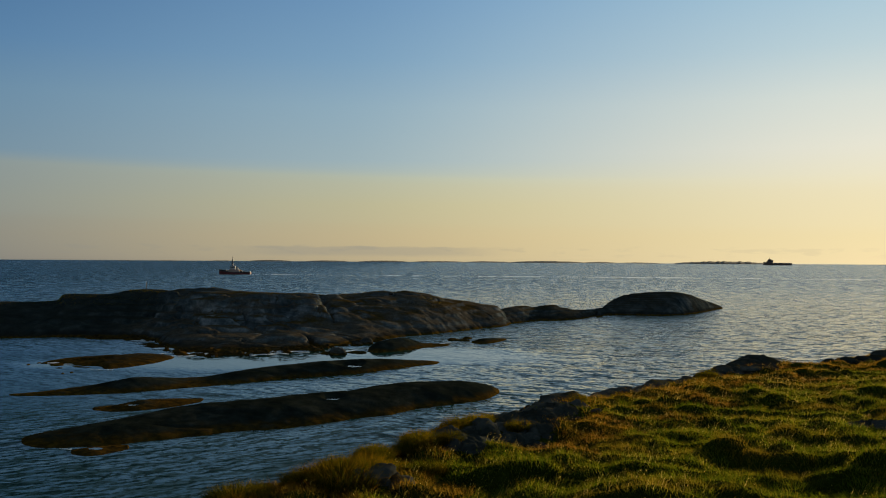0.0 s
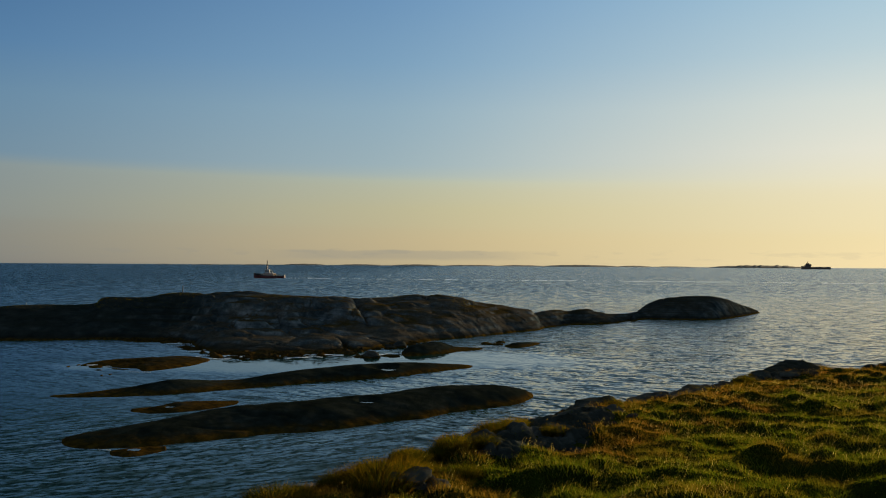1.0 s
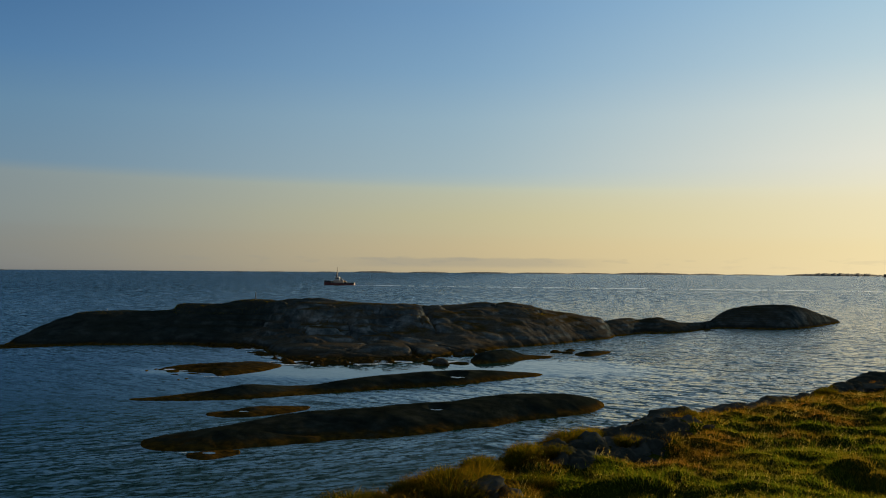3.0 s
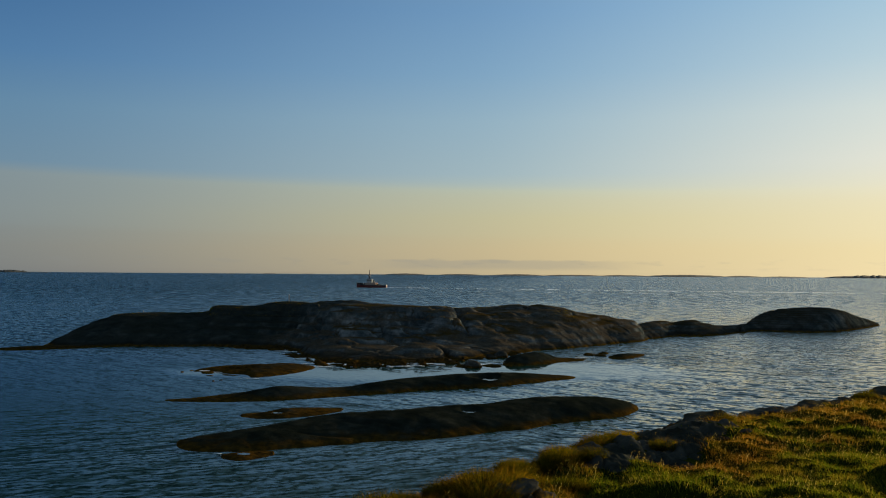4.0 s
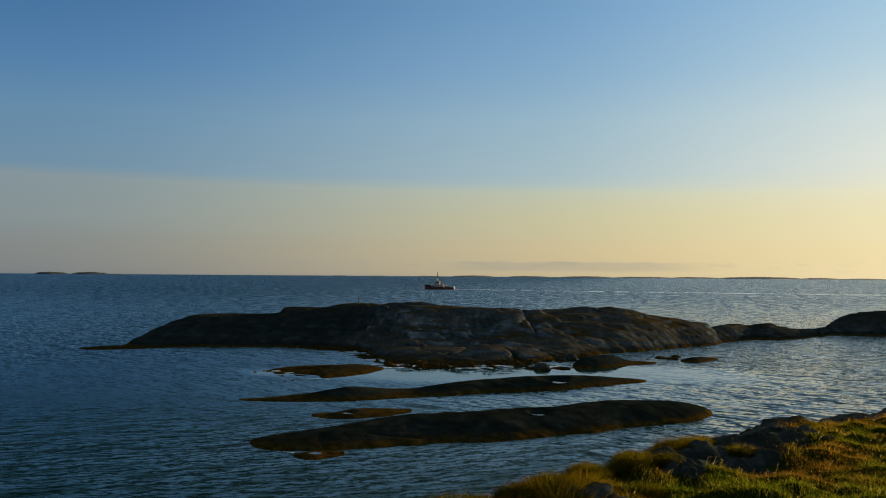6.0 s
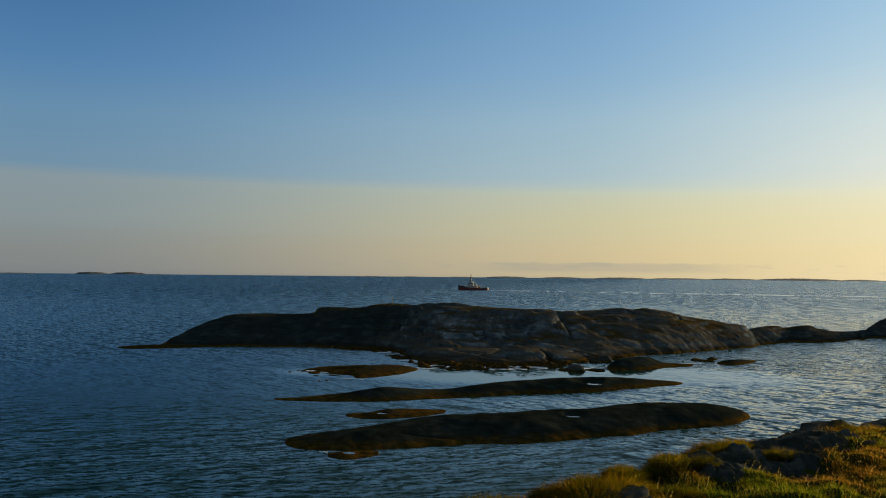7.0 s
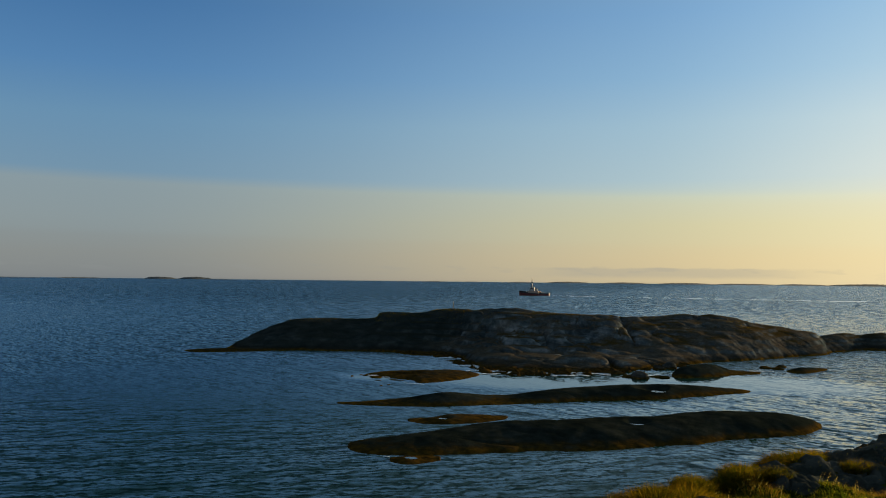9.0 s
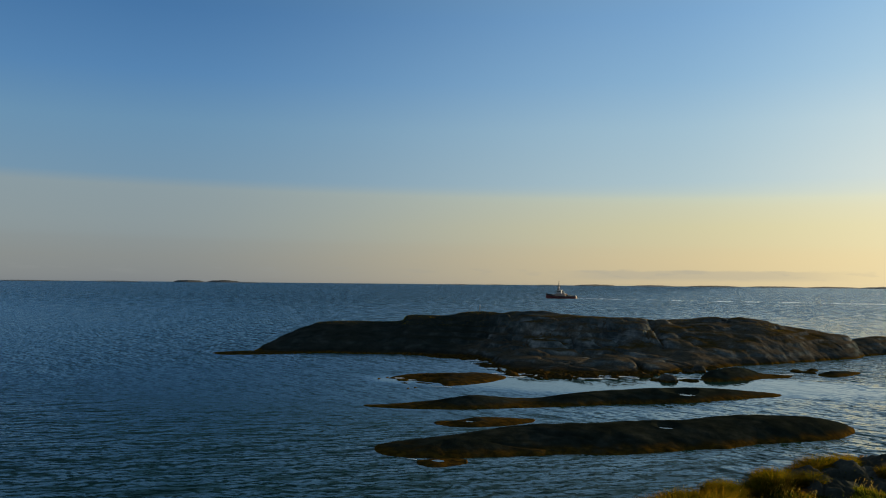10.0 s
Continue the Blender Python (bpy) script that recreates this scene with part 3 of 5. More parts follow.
    # each pool stands as high as the rock on its near side
    pools = [(px, py, a, b, float(z.flat[np.argmin(np.hypot(x - px, y - py + b))])) for px, py, a, b in pools]
    for px, py, a, b, level in pools:
        d = np.hypot((x - px) / a, (y - py) / b) + 0.18 * fbm(x * 1.5, y * 1.5, 3, seed + 77)
        rim = level + 0.01 + 0.3 * np.clip(d - 1, 0, None) * min(a, b)
        z = np.where(d < 1, np.minimum(z, level - 0.1 * (1 - d)), np.where(d < 2.5, np.minimum(z, rim), z))
    verts = np.stack([x, y, z], -1).reshape(-1, 3)
    ob = mesh_object(name, verts, grid_faces(nu, nv), mat)
    for px, py, a, b, level in pools:
        t = np.linspace(0, 2 * np.pi, 40, endpoint=False)
        ring = np.stack([px + 1.12 * a * np.cos(t), py + 1.12 * b * np.sin(t), np.full(40, level - 0.02)], -1)
        pool = mesh_object("tide_pool", np.vstack([ring]), [list(range(40))], POOL, False)
        pool.parent = ob
        tagged(pool, "still tide pool mirroring the sky")
    return ob


# ---------------------------------------------------------------- sea
s = 9000.0
sea = mesh_object("water", [(-s, -s, 0), (s, -s, 0), (s, s, 0), (-s, s, 0)], [(0, 1, 2, 3)], SEA, False)
tagged(sea, "dark blue evening sea with small wind ripples", "sea", kind="structure")

# ---------------------------------------------------------------- islet and skerries
ISLET = [
    (-61.8, 93.2, -64.2, 96.8, 0.07, 0.60), (-58.8, 93.2, -66.1, 104.8, 1.04, 0.60), (-56.6, 94.7, -65.8, 110.0, 2.21, 0.60), (-52.9, 96.5, -63.0, 114.9, 3.35, 0.60),
    (-44.7, 98.8, -54.6, 120.9, 3.40, 0.60), (-42.9, 99.3, -53.0, 122.7, 4.23, 0.60), (-37.5, 99.2, -46.8, 124.0, 4.41, 0.63), (-33.9, 98.6, -42.5, 124.0, 4.99, 0.66),
    (-25.0, 85.3, -35.8, 122.5, 4.85, 0.73), (-19.1, 84.0, -27.9, 123.1, 4.65, 0.75), (-12.8, 88.5, -18.3, 127.7, 4.15, 0.75), (-6.7, 99.3, -8.9, 133.5, 4.50, 0.70),
    (-3.2, 104.0, -4.1, 134.6, 4.47, 0.62), (0.0, 108.1, 0.1, 133.9, 3.68, 0.60), (3.6, 112.9, 4.3, 135.4, 3.02, 0.60), (7.3, 118.1, 8.4, 133.9, 2.27, 0.60), (9.9, 121.8, 10.3, 126.7, 0.05, 0.60),
]
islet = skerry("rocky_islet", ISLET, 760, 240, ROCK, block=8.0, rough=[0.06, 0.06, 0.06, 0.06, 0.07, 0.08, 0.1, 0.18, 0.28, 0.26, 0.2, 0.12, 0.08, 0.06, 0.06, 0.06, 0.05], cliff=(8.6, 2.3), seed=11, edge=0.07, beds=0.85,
               clefts=[(-16.6, 116.0, -12.9, 103.4, 0.6, 0.4), (-15.0, 95.0, -12.9, 89.3, 0.6, 0.35), (-7.6, 124.5, -7.0, 119.5, 0.55, 0.5), (-6.5, 122.5, 8.9, 134.5, -0.25, 1.0)])
tagged(islet, "low rounded granite islet with lichen and wrack at its foot", "islet")

NECK = [
    (6.7, 124.0, 7.0, 129.4, 0.80, 0.55), (8.1, 123.3, 8.8, 134.2, 1.72, 0.55), (11.3, 126.4, 12.6, 140.8, 2.00, 0.55), (13.9, 130.4, 15.4, 144.9, 1.69, 0.55),
    (16.5, 131.2, 18.5, 147.4, 1.95, 0.55), (18.7, 133.0, 20.5, 145.6, 1.43, 0.55), (22.0, 136.3, 23.7, 147.1, 0.97, 0.55), (25.4, 142.4, 27.4, 153.2, 0.95, 0.55), (28.2, 147.3, 29.9, 156.2, 0.9, 0.55),
]
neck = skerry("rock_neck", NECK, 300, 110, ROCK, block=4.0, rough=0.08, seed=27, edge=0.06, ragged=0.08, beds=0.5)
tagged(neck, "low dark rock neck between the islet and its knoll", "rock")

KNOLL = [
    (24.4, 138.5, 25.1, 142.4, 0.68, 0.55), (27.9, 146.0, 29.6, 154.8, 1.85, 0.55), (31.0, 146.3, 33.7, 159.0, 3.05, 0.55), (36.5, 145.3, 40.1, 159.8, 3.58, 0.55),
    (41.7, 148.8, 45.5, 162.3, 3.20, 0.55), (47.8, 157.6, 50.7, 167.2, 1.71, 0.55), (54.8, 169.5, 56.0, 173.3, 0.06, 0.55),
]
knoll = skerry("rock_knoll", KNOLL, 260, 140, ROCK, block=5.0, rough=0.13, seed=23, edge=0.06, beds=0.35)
tagged(knoll, "dark domed granite knoll at the end of the islet", "rock")

SKERRY_NEAR = [
    (-20.9, 42.6, -21.3, 43.6, 0.02, 0.55), (-18.9, 41.3, -20.3, 44.6, 0.28, 0.55), (-15.9, 42.0, -18.0, 47.7, 0.52, 0.55), (-13.4, 43.5, -15.7, 51.1, 0.70, 0.55),
    (-10.8, 45.2, -12.7, 53.0, 0.94, 0.55), (-8.2, 46.9, -9.6, 54.8, 0.92, 0.55), (-5.5, 48.8, -6.4, 56.7, 0.91, 0.55), (-2.7, 51.2, -3.2, 60.2, 0.95, 0.55),
    (0.2, 53.8, 0.2, 61.8, 0.84, 0.55), (2.4, 56.0, 2.6, 62.0, 0.60, 0.55), (4.1, 59.1, 4.3, 61.1, 0.05, 0.55),
]
near_skerry = skerry("long_skerry", SKERRY_NEAR, 420, 140, SKERRY_ROCK, block=6.0, rough=0.075, seed=31, ragged=0.09, pools=[(-6.44, 51.8, 0.5, 0.5)])
tagged(near_skerry, "long low dark skerry with ochre wrack along the waterline", "skerry", "skerries off the shore")

SKERRY_MID = [
    (-29.2, 56.7, -29.5, 57.3, 0.02, 0.50), (-26.4, 56.8, -27.2, 58.6, 0.12, 0.50), (-23.0, 57.6, -24.5, 61.3, 0.34, 0.50), (-20.5, 58.7, -22.1, 63.5, 0.61, 0.50),
    (-17.4, 61.1, -18.8, 65.9, 0.26, 0.50), (-14.3, 63.5, -15.4, 68.4, 0.63, 0.50), (-11.4, 65.8, -12.4, 71.7, 0.69, 0.50), (-8.3, 67.9, -9.1, 73.9, 0.80, 0.50),
    (-5.7, 70.2, -6.1, 76.2, 0.66, 0.50), (-2.5, 73.5, -2.6, 77.5, 0.31, 0.50), (0.4, 76.3, 0.4, 78.3, 0.05, 0.50),
]
mid_skerry = skerry("narrow_skerry", SKERRY_MID, 420, 90, SKERRY_ROCK, block=5.0, rough=0.06, seed=37, ragged=0.09, pools=[(-7.3, 70.5, 0.85, 0.95)])
tagged(mid_skerry, "narrow dark rock skerry with a small bright pool", "skerry", "skerries off the shore")

REEF_WEED = [
    (-34.6, 74.0, -34.8, 75.2, 0.03, 0.5), (-32.4, 74.0, -33.6, 78.4, 0.17, 0.5), (-28.8, 72.4, -32.0, 80.5, 0.25, 0.5), (-27.0, 70.4, -31.0, 81.0, 0.34, 0.5),
    (-25.7, 72.1, -29.1, 81.7, 0.36, 0.5), (-24.7, 75.5, -26.8, 81.9, 0.26, 0.5), (-24.3, 79.7, -24.5, 80.5, 0.03, 0.5),
]
reef_weed = skerry("weedy_reef", REEF_WEED, 200, 90, WEED_ROCK, block=1.5, rough=0.035, seed=41, edge=0.06, ragged=0.16, margin=0.1, inlets=[(-30.9, 76.2, 1.7, 0.9)])
tagged(reef_weed, "low ochre reef covered with wrack, awash in calm water", "reef", "reefs awash")
REEF_TIP = [
    (-65.8, 90.3, -65.8, 90.3, 0.02, 0.5), (-63.3, 88.8, -65.6, 92.0, 0.12, 0.5), (-61.6, 89.3, -64.6, 93.7, 0.20, 0.5), (-60.0, 90.4, -62.9, 94.8, 0.26, 0.5),
    (-58.3, 91.8, -60.8, 95.8, 0.30, 0.5), (-56.7, 93.5, -58.1, 95.8, 0.20, 0.5), (-55.9, 94.7, -56.1, 95.0, 0.03, 0.5),
]
reef_tip = skerry("flat_reef", REEF_TIP, 160, 60, WEED_ROCK, block=2.0, rough=0.04, seed=61, edge=0.05, ragged=0.12)
tagged(reef_tip, "flat wrack-covered reef at the islet's tip", "reef", "reefs awash")
REEF_LOW = [
    (-20.9, 51.8, -21.3, 52.7, 0.05, 0.50), (-19.4, 51.3, -20.3, 53.6, 0.08, 0.50), (-17.7, 51.6, -19.0, 55.4, 0.29, 0.50), (-16.2, 52.8, -17.2, 56.1, 0.16, 0.50),
    (-15.0, 55.3, -15.2, 56.2, 0.05, 0.50),
]
reef_low = skerry("low_reef", REEF_LOW, 140, 60, WEED_ROCK, block=1.5, rough=0.05, seed=43, edge=0.05, ragged=0.16, pools=[(-18.65, 52.6, 0.4, 0.35)])
tagged(reef_low, "low brown reef barely above the water", "reef", "reefs awash")
REEF_FOOT = [
    (-17.1, 40.0, -17.5, 40.9, 0.05, 0.50), (-16.0, 39.5, -16.7, 41.4, 0.11, 0.50), (-15.2, 40.1, -15.9, 42.0, 0.05, 0.50), (-14.7, 41.1, -15.0, 42.0, 0.05, 0.50),
]
reef_foot = skerry("small_reef", REEF_FOOT, 90, 50, WEED_ROCK, block=1.0, rough=0.04, seed=47, edge=0.05, ragged=0.16, pools=[(-16.23, 40.7, 0.35, 0.22)])
tagged(reef_foot, "small orange wrack-covered reef in front of the long skerry", "reef", "reefs awash")
ROCK_FLAT = [
    (-7.5, 86.1, -7.6, 88.1, 0.05, 0.50), (-6.2, 84.7, -6.6, 89.7, 0.77, 0.50), (-3.9, 86.9, -4.1, 92.8, 0.92, 0.50), (-1.9, 89.4, -2.0, 94.4, 0.22, 0.50),
    (1.0, 91.9, 1.1, 93.9, 0.05, 0.50),
]
rock_flat = skerry("flat_rock", ROCK_FLAT, 160, 70, SKERRY_ROCK, block=2.0, rough=0.08, seed=53)
tagged(rock_flat, "flat dark rock lying off the islet", "rock", "rocks off the islet")
ROCK_OVAL = [
    (3.1, 95.2, 3.1, 96.7, 0.05, 0.50), (4.3, 94.1, 4.4, 97.1, 0.45, 0.50), (5.9, 96.0, 6.1, 99.0, 0.35, 0.50), (7.4, 99.2, 7.5, 100.7, 0.05, 0.50),
]
rock_oval = skerry("oval_rock", ROCK_OVAL, 110, 50, SKERRY_ROCK, block=2.0, rough=0.05, seed=59)
tagged(rock_oval, "smooth oval rock rising from rippled water", "rock", "rocks off the islet")

# ---------------------------------------------------------------- grassy bank
EDGE = np.array([(-40, -60), (-22, -20), (-10, 0), (-5.5, 9), (-3.6, 13.8), (-3.0, 15.3), (-2.1, 17.9), (-1.0, 19.5), (-0.3, 22.3), (0.7, 23.6), (2.4, 27.2), (4.1, 29.5), (7.3, 33.3), (12.0, 40.2), (16.4, 48.4), (21.5, 51.8), (28, 60), (40, 76), (60, 100)], float)


def edge_distance(x, y):
    """Metres inland (plus) or seaward (minus) of the bank's edge."""
    best, side = np.full(x.shape, 1e9), np.ones(x.shape)
    for a, b in zip(EDGE[:-1], EDGE[1:]):
        d = b - a
        t = np.clip(((x - a[0]) * d[0] + (y - a[1]) * d[1]) / (d @ d), 0, 1)
        px, py = x - a[0] - t * d[0], y - a[1] - t * d[1]
        q = np.hypot(px, py)
        closer = q < best
        best = np.where(closer, q, best)
        side = np.where(closer, np.sign(d[1] * px - d[0] * py), side)
    return best * side


STONY = [(0.3, 20.2, 0.9, 1.6), (1.6, 22.3, 1.5, 2.6), (3.0, 26.2, 1.6, 2.6), (-1.5, 15.6, 0.8, 0.5), (-3.9, 16.0, 0.9, 1.2), (12.2, 24.6, 0.9, 0.6), (7.0, 32.4, 1.2, 0.6), (14.6, 44.0, 2.6, 1.2)]


def stony(x, y):
    """1 where bare stones break through the turf."""
    m = np.zeros(np.shape(x))
    for px, py, a, b in STONY:
        d = np.hypot((x - px) / a, (y - py) / b) + 0.35 * fbm(x * 1.2, y * 1.2, 3, 83)
        m = np.maximum(m, 1 - step(0.75, 1.1, d))
    return m


def tuft_field(x, y, cell, k):
    """The way from the nearest tuft's heart, and a random value of that tuft."""
    ix, iy = np.floor(x / cell), np.floor(y / cell)
    best, vx, vy, own = np.full(x.shape, 9.0), np.zeros(x.shape), np.zeros(x.shape), np.zeros(x.shape)
    for i in (-1, 0, 1):
        for j in (-1, 0, 1):
            px, py = (ix + i + hash2(ix + i, iy + j, k)) * cell, (iy + j + hash2(ix + i, iy + j, k + 7)) * cell
            d = np.hypot(x - px, y - py)
            near = d < best
            vx, vy = np.where(near, x - px, vx), np.where(near, y - py, vy)
            own = np.where(near, hash2(ix + i, iy + j, k + 13), own)
            best = np.where(near, d, best)
    return vx, vy, best / cell, own


def bank_height(x, y):
    r = np.hypot(x, y)
    z = np.interp(r, [0, 6, 13, 20, 30, 40, 57, 75, 110, 200], [7.35, 6.5, 5.05, 4.7, 4.2, 3.7, 2.8, 2.0, 1.4, 1.0])
    inland = np.where(y < 5, 0.03 * np.clip(5 - y, 0, 60), 0)
    s = edge_distance(x, y) + 0.35 * fbm(x * 0.6, y * 0.6, 3, 71)
    hummock = 0.27 * fbm(x * 0.3, y * 0.3, 2, 73) + 0.25 * fbm(x * 0.5, y * 0.9, 2, 77) + 0.3 * np.abs(fbm(x * 0.8, y * 1.2, 2, 78))
    far_out, own = tuft_field(np.asarray(x, float), np.asarray(y, float), 0.8, 301)[2:]
    cushion = 0.17 * np.clip(1 - (far_out / 0.75) ** 2, 0, 1) * own
    z = z + inland + step(0.0, 2.5, s) * hummock + step(0.0, 0.8, s) * cushion
    drop = np.clip(-s, 0, None)
    z = z - np.where(drop > 0, 0.9 * drop ** 1.1, 0) + np.where(drop > 0.1, 0.3, 0.05) * fbm(x * 0.9, y * 0.9, 4, 79)
    return np.maximum(z, -1.5)


def sample_grid(x0, x1, y0, y1, d):
    gx, gy = np.meshgrid(np.arange(x0, x1 + d / 2, d), np.arange(y0, y1 + d / 2, d), indexing="ij")
    return gx, gy


# one sheet with finer steps where the camera looks
def axis_steps(a, b, fine_a, fine_b, fine, coarse):
    left = np.arange(a, fine_a, coarse)
    right = np.arange(fine_b + coarse, b, coarse)
    return np.concatenate([left, np.arange(fine_a, fine_b + 1e-6, fine), right])


ax, ay = axis_steps(-60, 110, -9, 34, 0.13, 2.0), axis_steps(-70, 110, 10, 66, 0.13, 2.0)
gx, gy = np.meshgrid(ax, ay, indexing="ij")
gz = bank_height(gx, gy)
ground = mesh_object("ground", np.stack([gx, gy, gz], -1).reshape(-1, 3), grid_faces(*gx.shape), TURF)
tagged(ground, "uneven grassy bank sloping down to the shore", "bank", kind="structure")


def height_at(x, y):
    return float(bank_height(np.array([x], float), np.array([y], float))[0])


def drop_on(ob, x, y):
    """Height of a mesh's surface under x, y."""
    co = np.empty(len(ob.data.vertices) * 3)
    ob.data.vertices.foreach_get("co", co)
    co = co.reshape(-1, 3)
    return float(co[np.argmin(np.hypot(co[:, 0] - x, co[:, 1] - y)), 2])


# ---------------------------------------------------------------- grass
def blade_mesh(name, base, length, width, lean, heading, mat, bow=0.6):
    """Grass blades in one mesh: each a strip of a quad and a tip that bows over along its heading."""
    n = len(base)
    side = np.stack([-np.sin(heading), np.cos(heading), np.zeros(n)], -1)
    turn = np.random.uniform(0, np.pi, n)
    side = np.stack([np.cos(turn), np.sin(turn), np.zeros(n)], -1)
    ahead = np.stack([np.cos(heading), np.sin(heading), np.zeros(n)], -1)
    up = np.array([0, 0, 1.0])
    mid = base + ahead * (lean * length * 0.35)[:, None] + up * (length * 0.55)[:, None]
    tip = base + ahead * (lean * length * (0.75 + bow))[:, None] + up * (length * (1.0 - 0.35 * lean))[:, None]
    w = (side * width[:, None]) / 2
    co = np.stack([base - w, base + w, mid + w * 0.8, mid - w * 0.8, tip], 1).reshape(-1, 3)
    i = np.arange(n)[:, None] * 5
    loops = np.concatenate([i + np.array([0, 1, 2, 3]), i + np.array([3, 2, 4])], 1).reshape(-1)
    starts = (np.arange(n)[:, None] * 7 + np.array([0, 4])).reshape(-1)
    me = bpy.data.meshes.new(name)
    me.vertices.add(len(co))
    me.vertices.foreach_set("co", co.reshape(-1))
    me.loops.add(len(loops))
    me.loops.foreach_set("vertex_index", loops.astype(np.int32))
    me.polygons.add(len(starts))
    me.polygons.foreach_set("loop_start", starts.astype(np.int32))
    me.update(calc_edges=True)
    me.materials.append(mat)
    return me


WIND = radians(160)


def scatter(x0, x1, y0, y1, density, keep):
    n = int((x1 - x0) * (y1 - y0) * density)
    x, y = np.random.uniform(x0, x1, n), np.random.uniform(y0, y1, n)
    ok = keep(x, y)
    return x[ok], y[ok]


def on_turf(x, y):
    s = edge_distance(x, y) + 0.35 * fbm(x * 0.6, y * 0.6, 3, 71)
    return (s > -0.9 + 0.6 * np.random.rand(len(x))) & (x < 0.6 * y + 4) & (np.random.rand(len(x)) > 0.93 * stony(x, y))


bands = [(-7, 17, 8, 22, 820, 1.0), (-4, 24, 22, 34, 480, 1.3), (2, 36, 34, 52, 190, 1.9), (12, 52, 52, 80, 80, 2.8)]
pts, size = [], []
for x0, x1, y0, y1, density, k in bands:
    x, y = scatter(x0, x1, y0, y1, density, on_turf)
    pts.append(np.stack([x, y, bank_height(x, y) - 0.02], -1))
    size.append(np.full(len(x), k))
pts, size = np.concatenate(pts), np.concatenate(size)
n = len(pts)


# the turf grows in tufts whose blades spread from the heart and lean with the wind
vx, vy, far_out, own = tuft_field(pts[:, 0], pts[:, 1], 0.8, 301)
dome = np.clip(1 - (far_out / 0.75) ** 2, 0, 1)
heading = np.arctan2(vy + 0.12 * math.sin(WIND), vx + 0.12 * math.cos(WIND)) + np.random.normal(0, 1.0, n)
length = (0.07 + 0.085 * dome * (0.4 + own)) * np.random.uniform(0.45, 1.6, n) * (1 + 0.12 * (size - 1))
lean = 0.55 + 0.6 * np.clip(far_out, 0, 1) + np.random.uniform(-0.2, 0.4, n)
width = 0.0075 * size * np.random.uniform(0.7, 1.3, n)
withered = edge_distance(pts[:, 0], pts[:, 1]) < (2.0 + 3.0 * fbm(pts[:, 0] * 0.35, pts[:, 1] * 0.35, 3, 321)) * (1 + 0.025 * pts[:, 1]) + np.random.normal(0, 0.5, n)
for name, on, mat, label in (("grass", ~withered, GRASS, "backlit green and straw-coloured grass on the bank"), ("withered_grass", withered, EDGE_GRASS, "brown withered grass along the bank's edge")):
    tagged(new(name, blade_mesh(name, pts[on], length[on], width[on], lean[on], heading[on], mat)), label, "grass", kind="stuff")

# straw stalks with seed heads standing over the turf
x, y = scatter(-6, 32, 10, 52, 26, on_turf)
clump = fbm(x * 0.5, y * 0.5, 3, 313) > np.random.uniform(-0.5, 0.7, len(x))
x, y = x[clump], y[clump]
k = 0.7 + 0.02 * (y - 10)
stalk = np.stack([x, y, bank_height(x, y)], -1)
HEATH = grass_material("islet_heath", (0.06, 0.055, 0.006), (0.12, 0.07, 0.01), 0.5, 0.3)
tall, tilt, blown = np.random.uniform(0.1, 0.3, len(x)), np.random.uniform(0.2, 0.8, len(x)), WIND + math.pi + np.random.normal(0, 0.7, len(x))
straws = new("straw", blade_mesh("straw", stalk, tall, 0.0045 * k, tilt, blown, STALK, 0.2))
tagged(straws, "pale dry straw stalks rising out of the grass", "grass", kind="stuff")


# nodding seed heads at the stalks' tips
seeded = np.random.rand(len(x)) < 0.55
tip = stalk + np.stack([np.cos(blown), np.sin(blown), 0 * blown], -1) * (tilt * tall * 0.9)[:, None] + np.array([0, 0, 1.0]) * (tall * (1.0 - 0.35 * tilt))[:, None]
heads = new("seed_heads", blade_mesh("seed_heads", tip[seeded], np.random.uniform(0.025, 0.06, seeded.sum()), 0.0075 * k[seeded], np.random.uniform(0.5, 1.2, seeded.sum()), blown[seeded], STALK, 0.4))
tagged(heads, "pale seed heads shining against the sun", "grass", kind="stuff")


def tussock_mesh(count, radius, tall):
    a, r = np.random.uniform(0, 2 * np.pi, count), radius * np.sqrt(np.random.rand(count))
    base = np.stack([r * np.cos(a), r * np.sin(a), 0.02 + 0.0 * r], -1)
    mesh = blade_mesh("grass_tussock", base, tall * np.random.uniform(0.55, 1.15, count) * (1 - 0.35 * r / radius), np.random.uniform(0.0035, 0.007, count), np.random.uniform(0.15, 0.9, count) * (0.4 + r / radius), a + np.random.normal(0, 0.7, count), TUSSOCK, 0.35)
    return mesh


tussock_meshes = [tussock_mesh(2200, 0.34, 0.42), tussock_mesh(1600, 0.28, 0.36), tussock_mesh(2800, 0.42, 0.44), tussock_mesh(900, 0.2, 0.32)]


def tussock(x, y, kind, scale):
    ob = new("grass_tussock", tussock_meshes[kind])
    ob.matrix_world = pose(x, y, height_at(x, y) - 0.06, 0, 0, random.uniform(0, 360)) @ Matrix.Scale(scale, 4)
    tagged(ob, "ochre tussock of long drooping grass on the bank's edge", "tussock", "tussocks along the bank's edge")


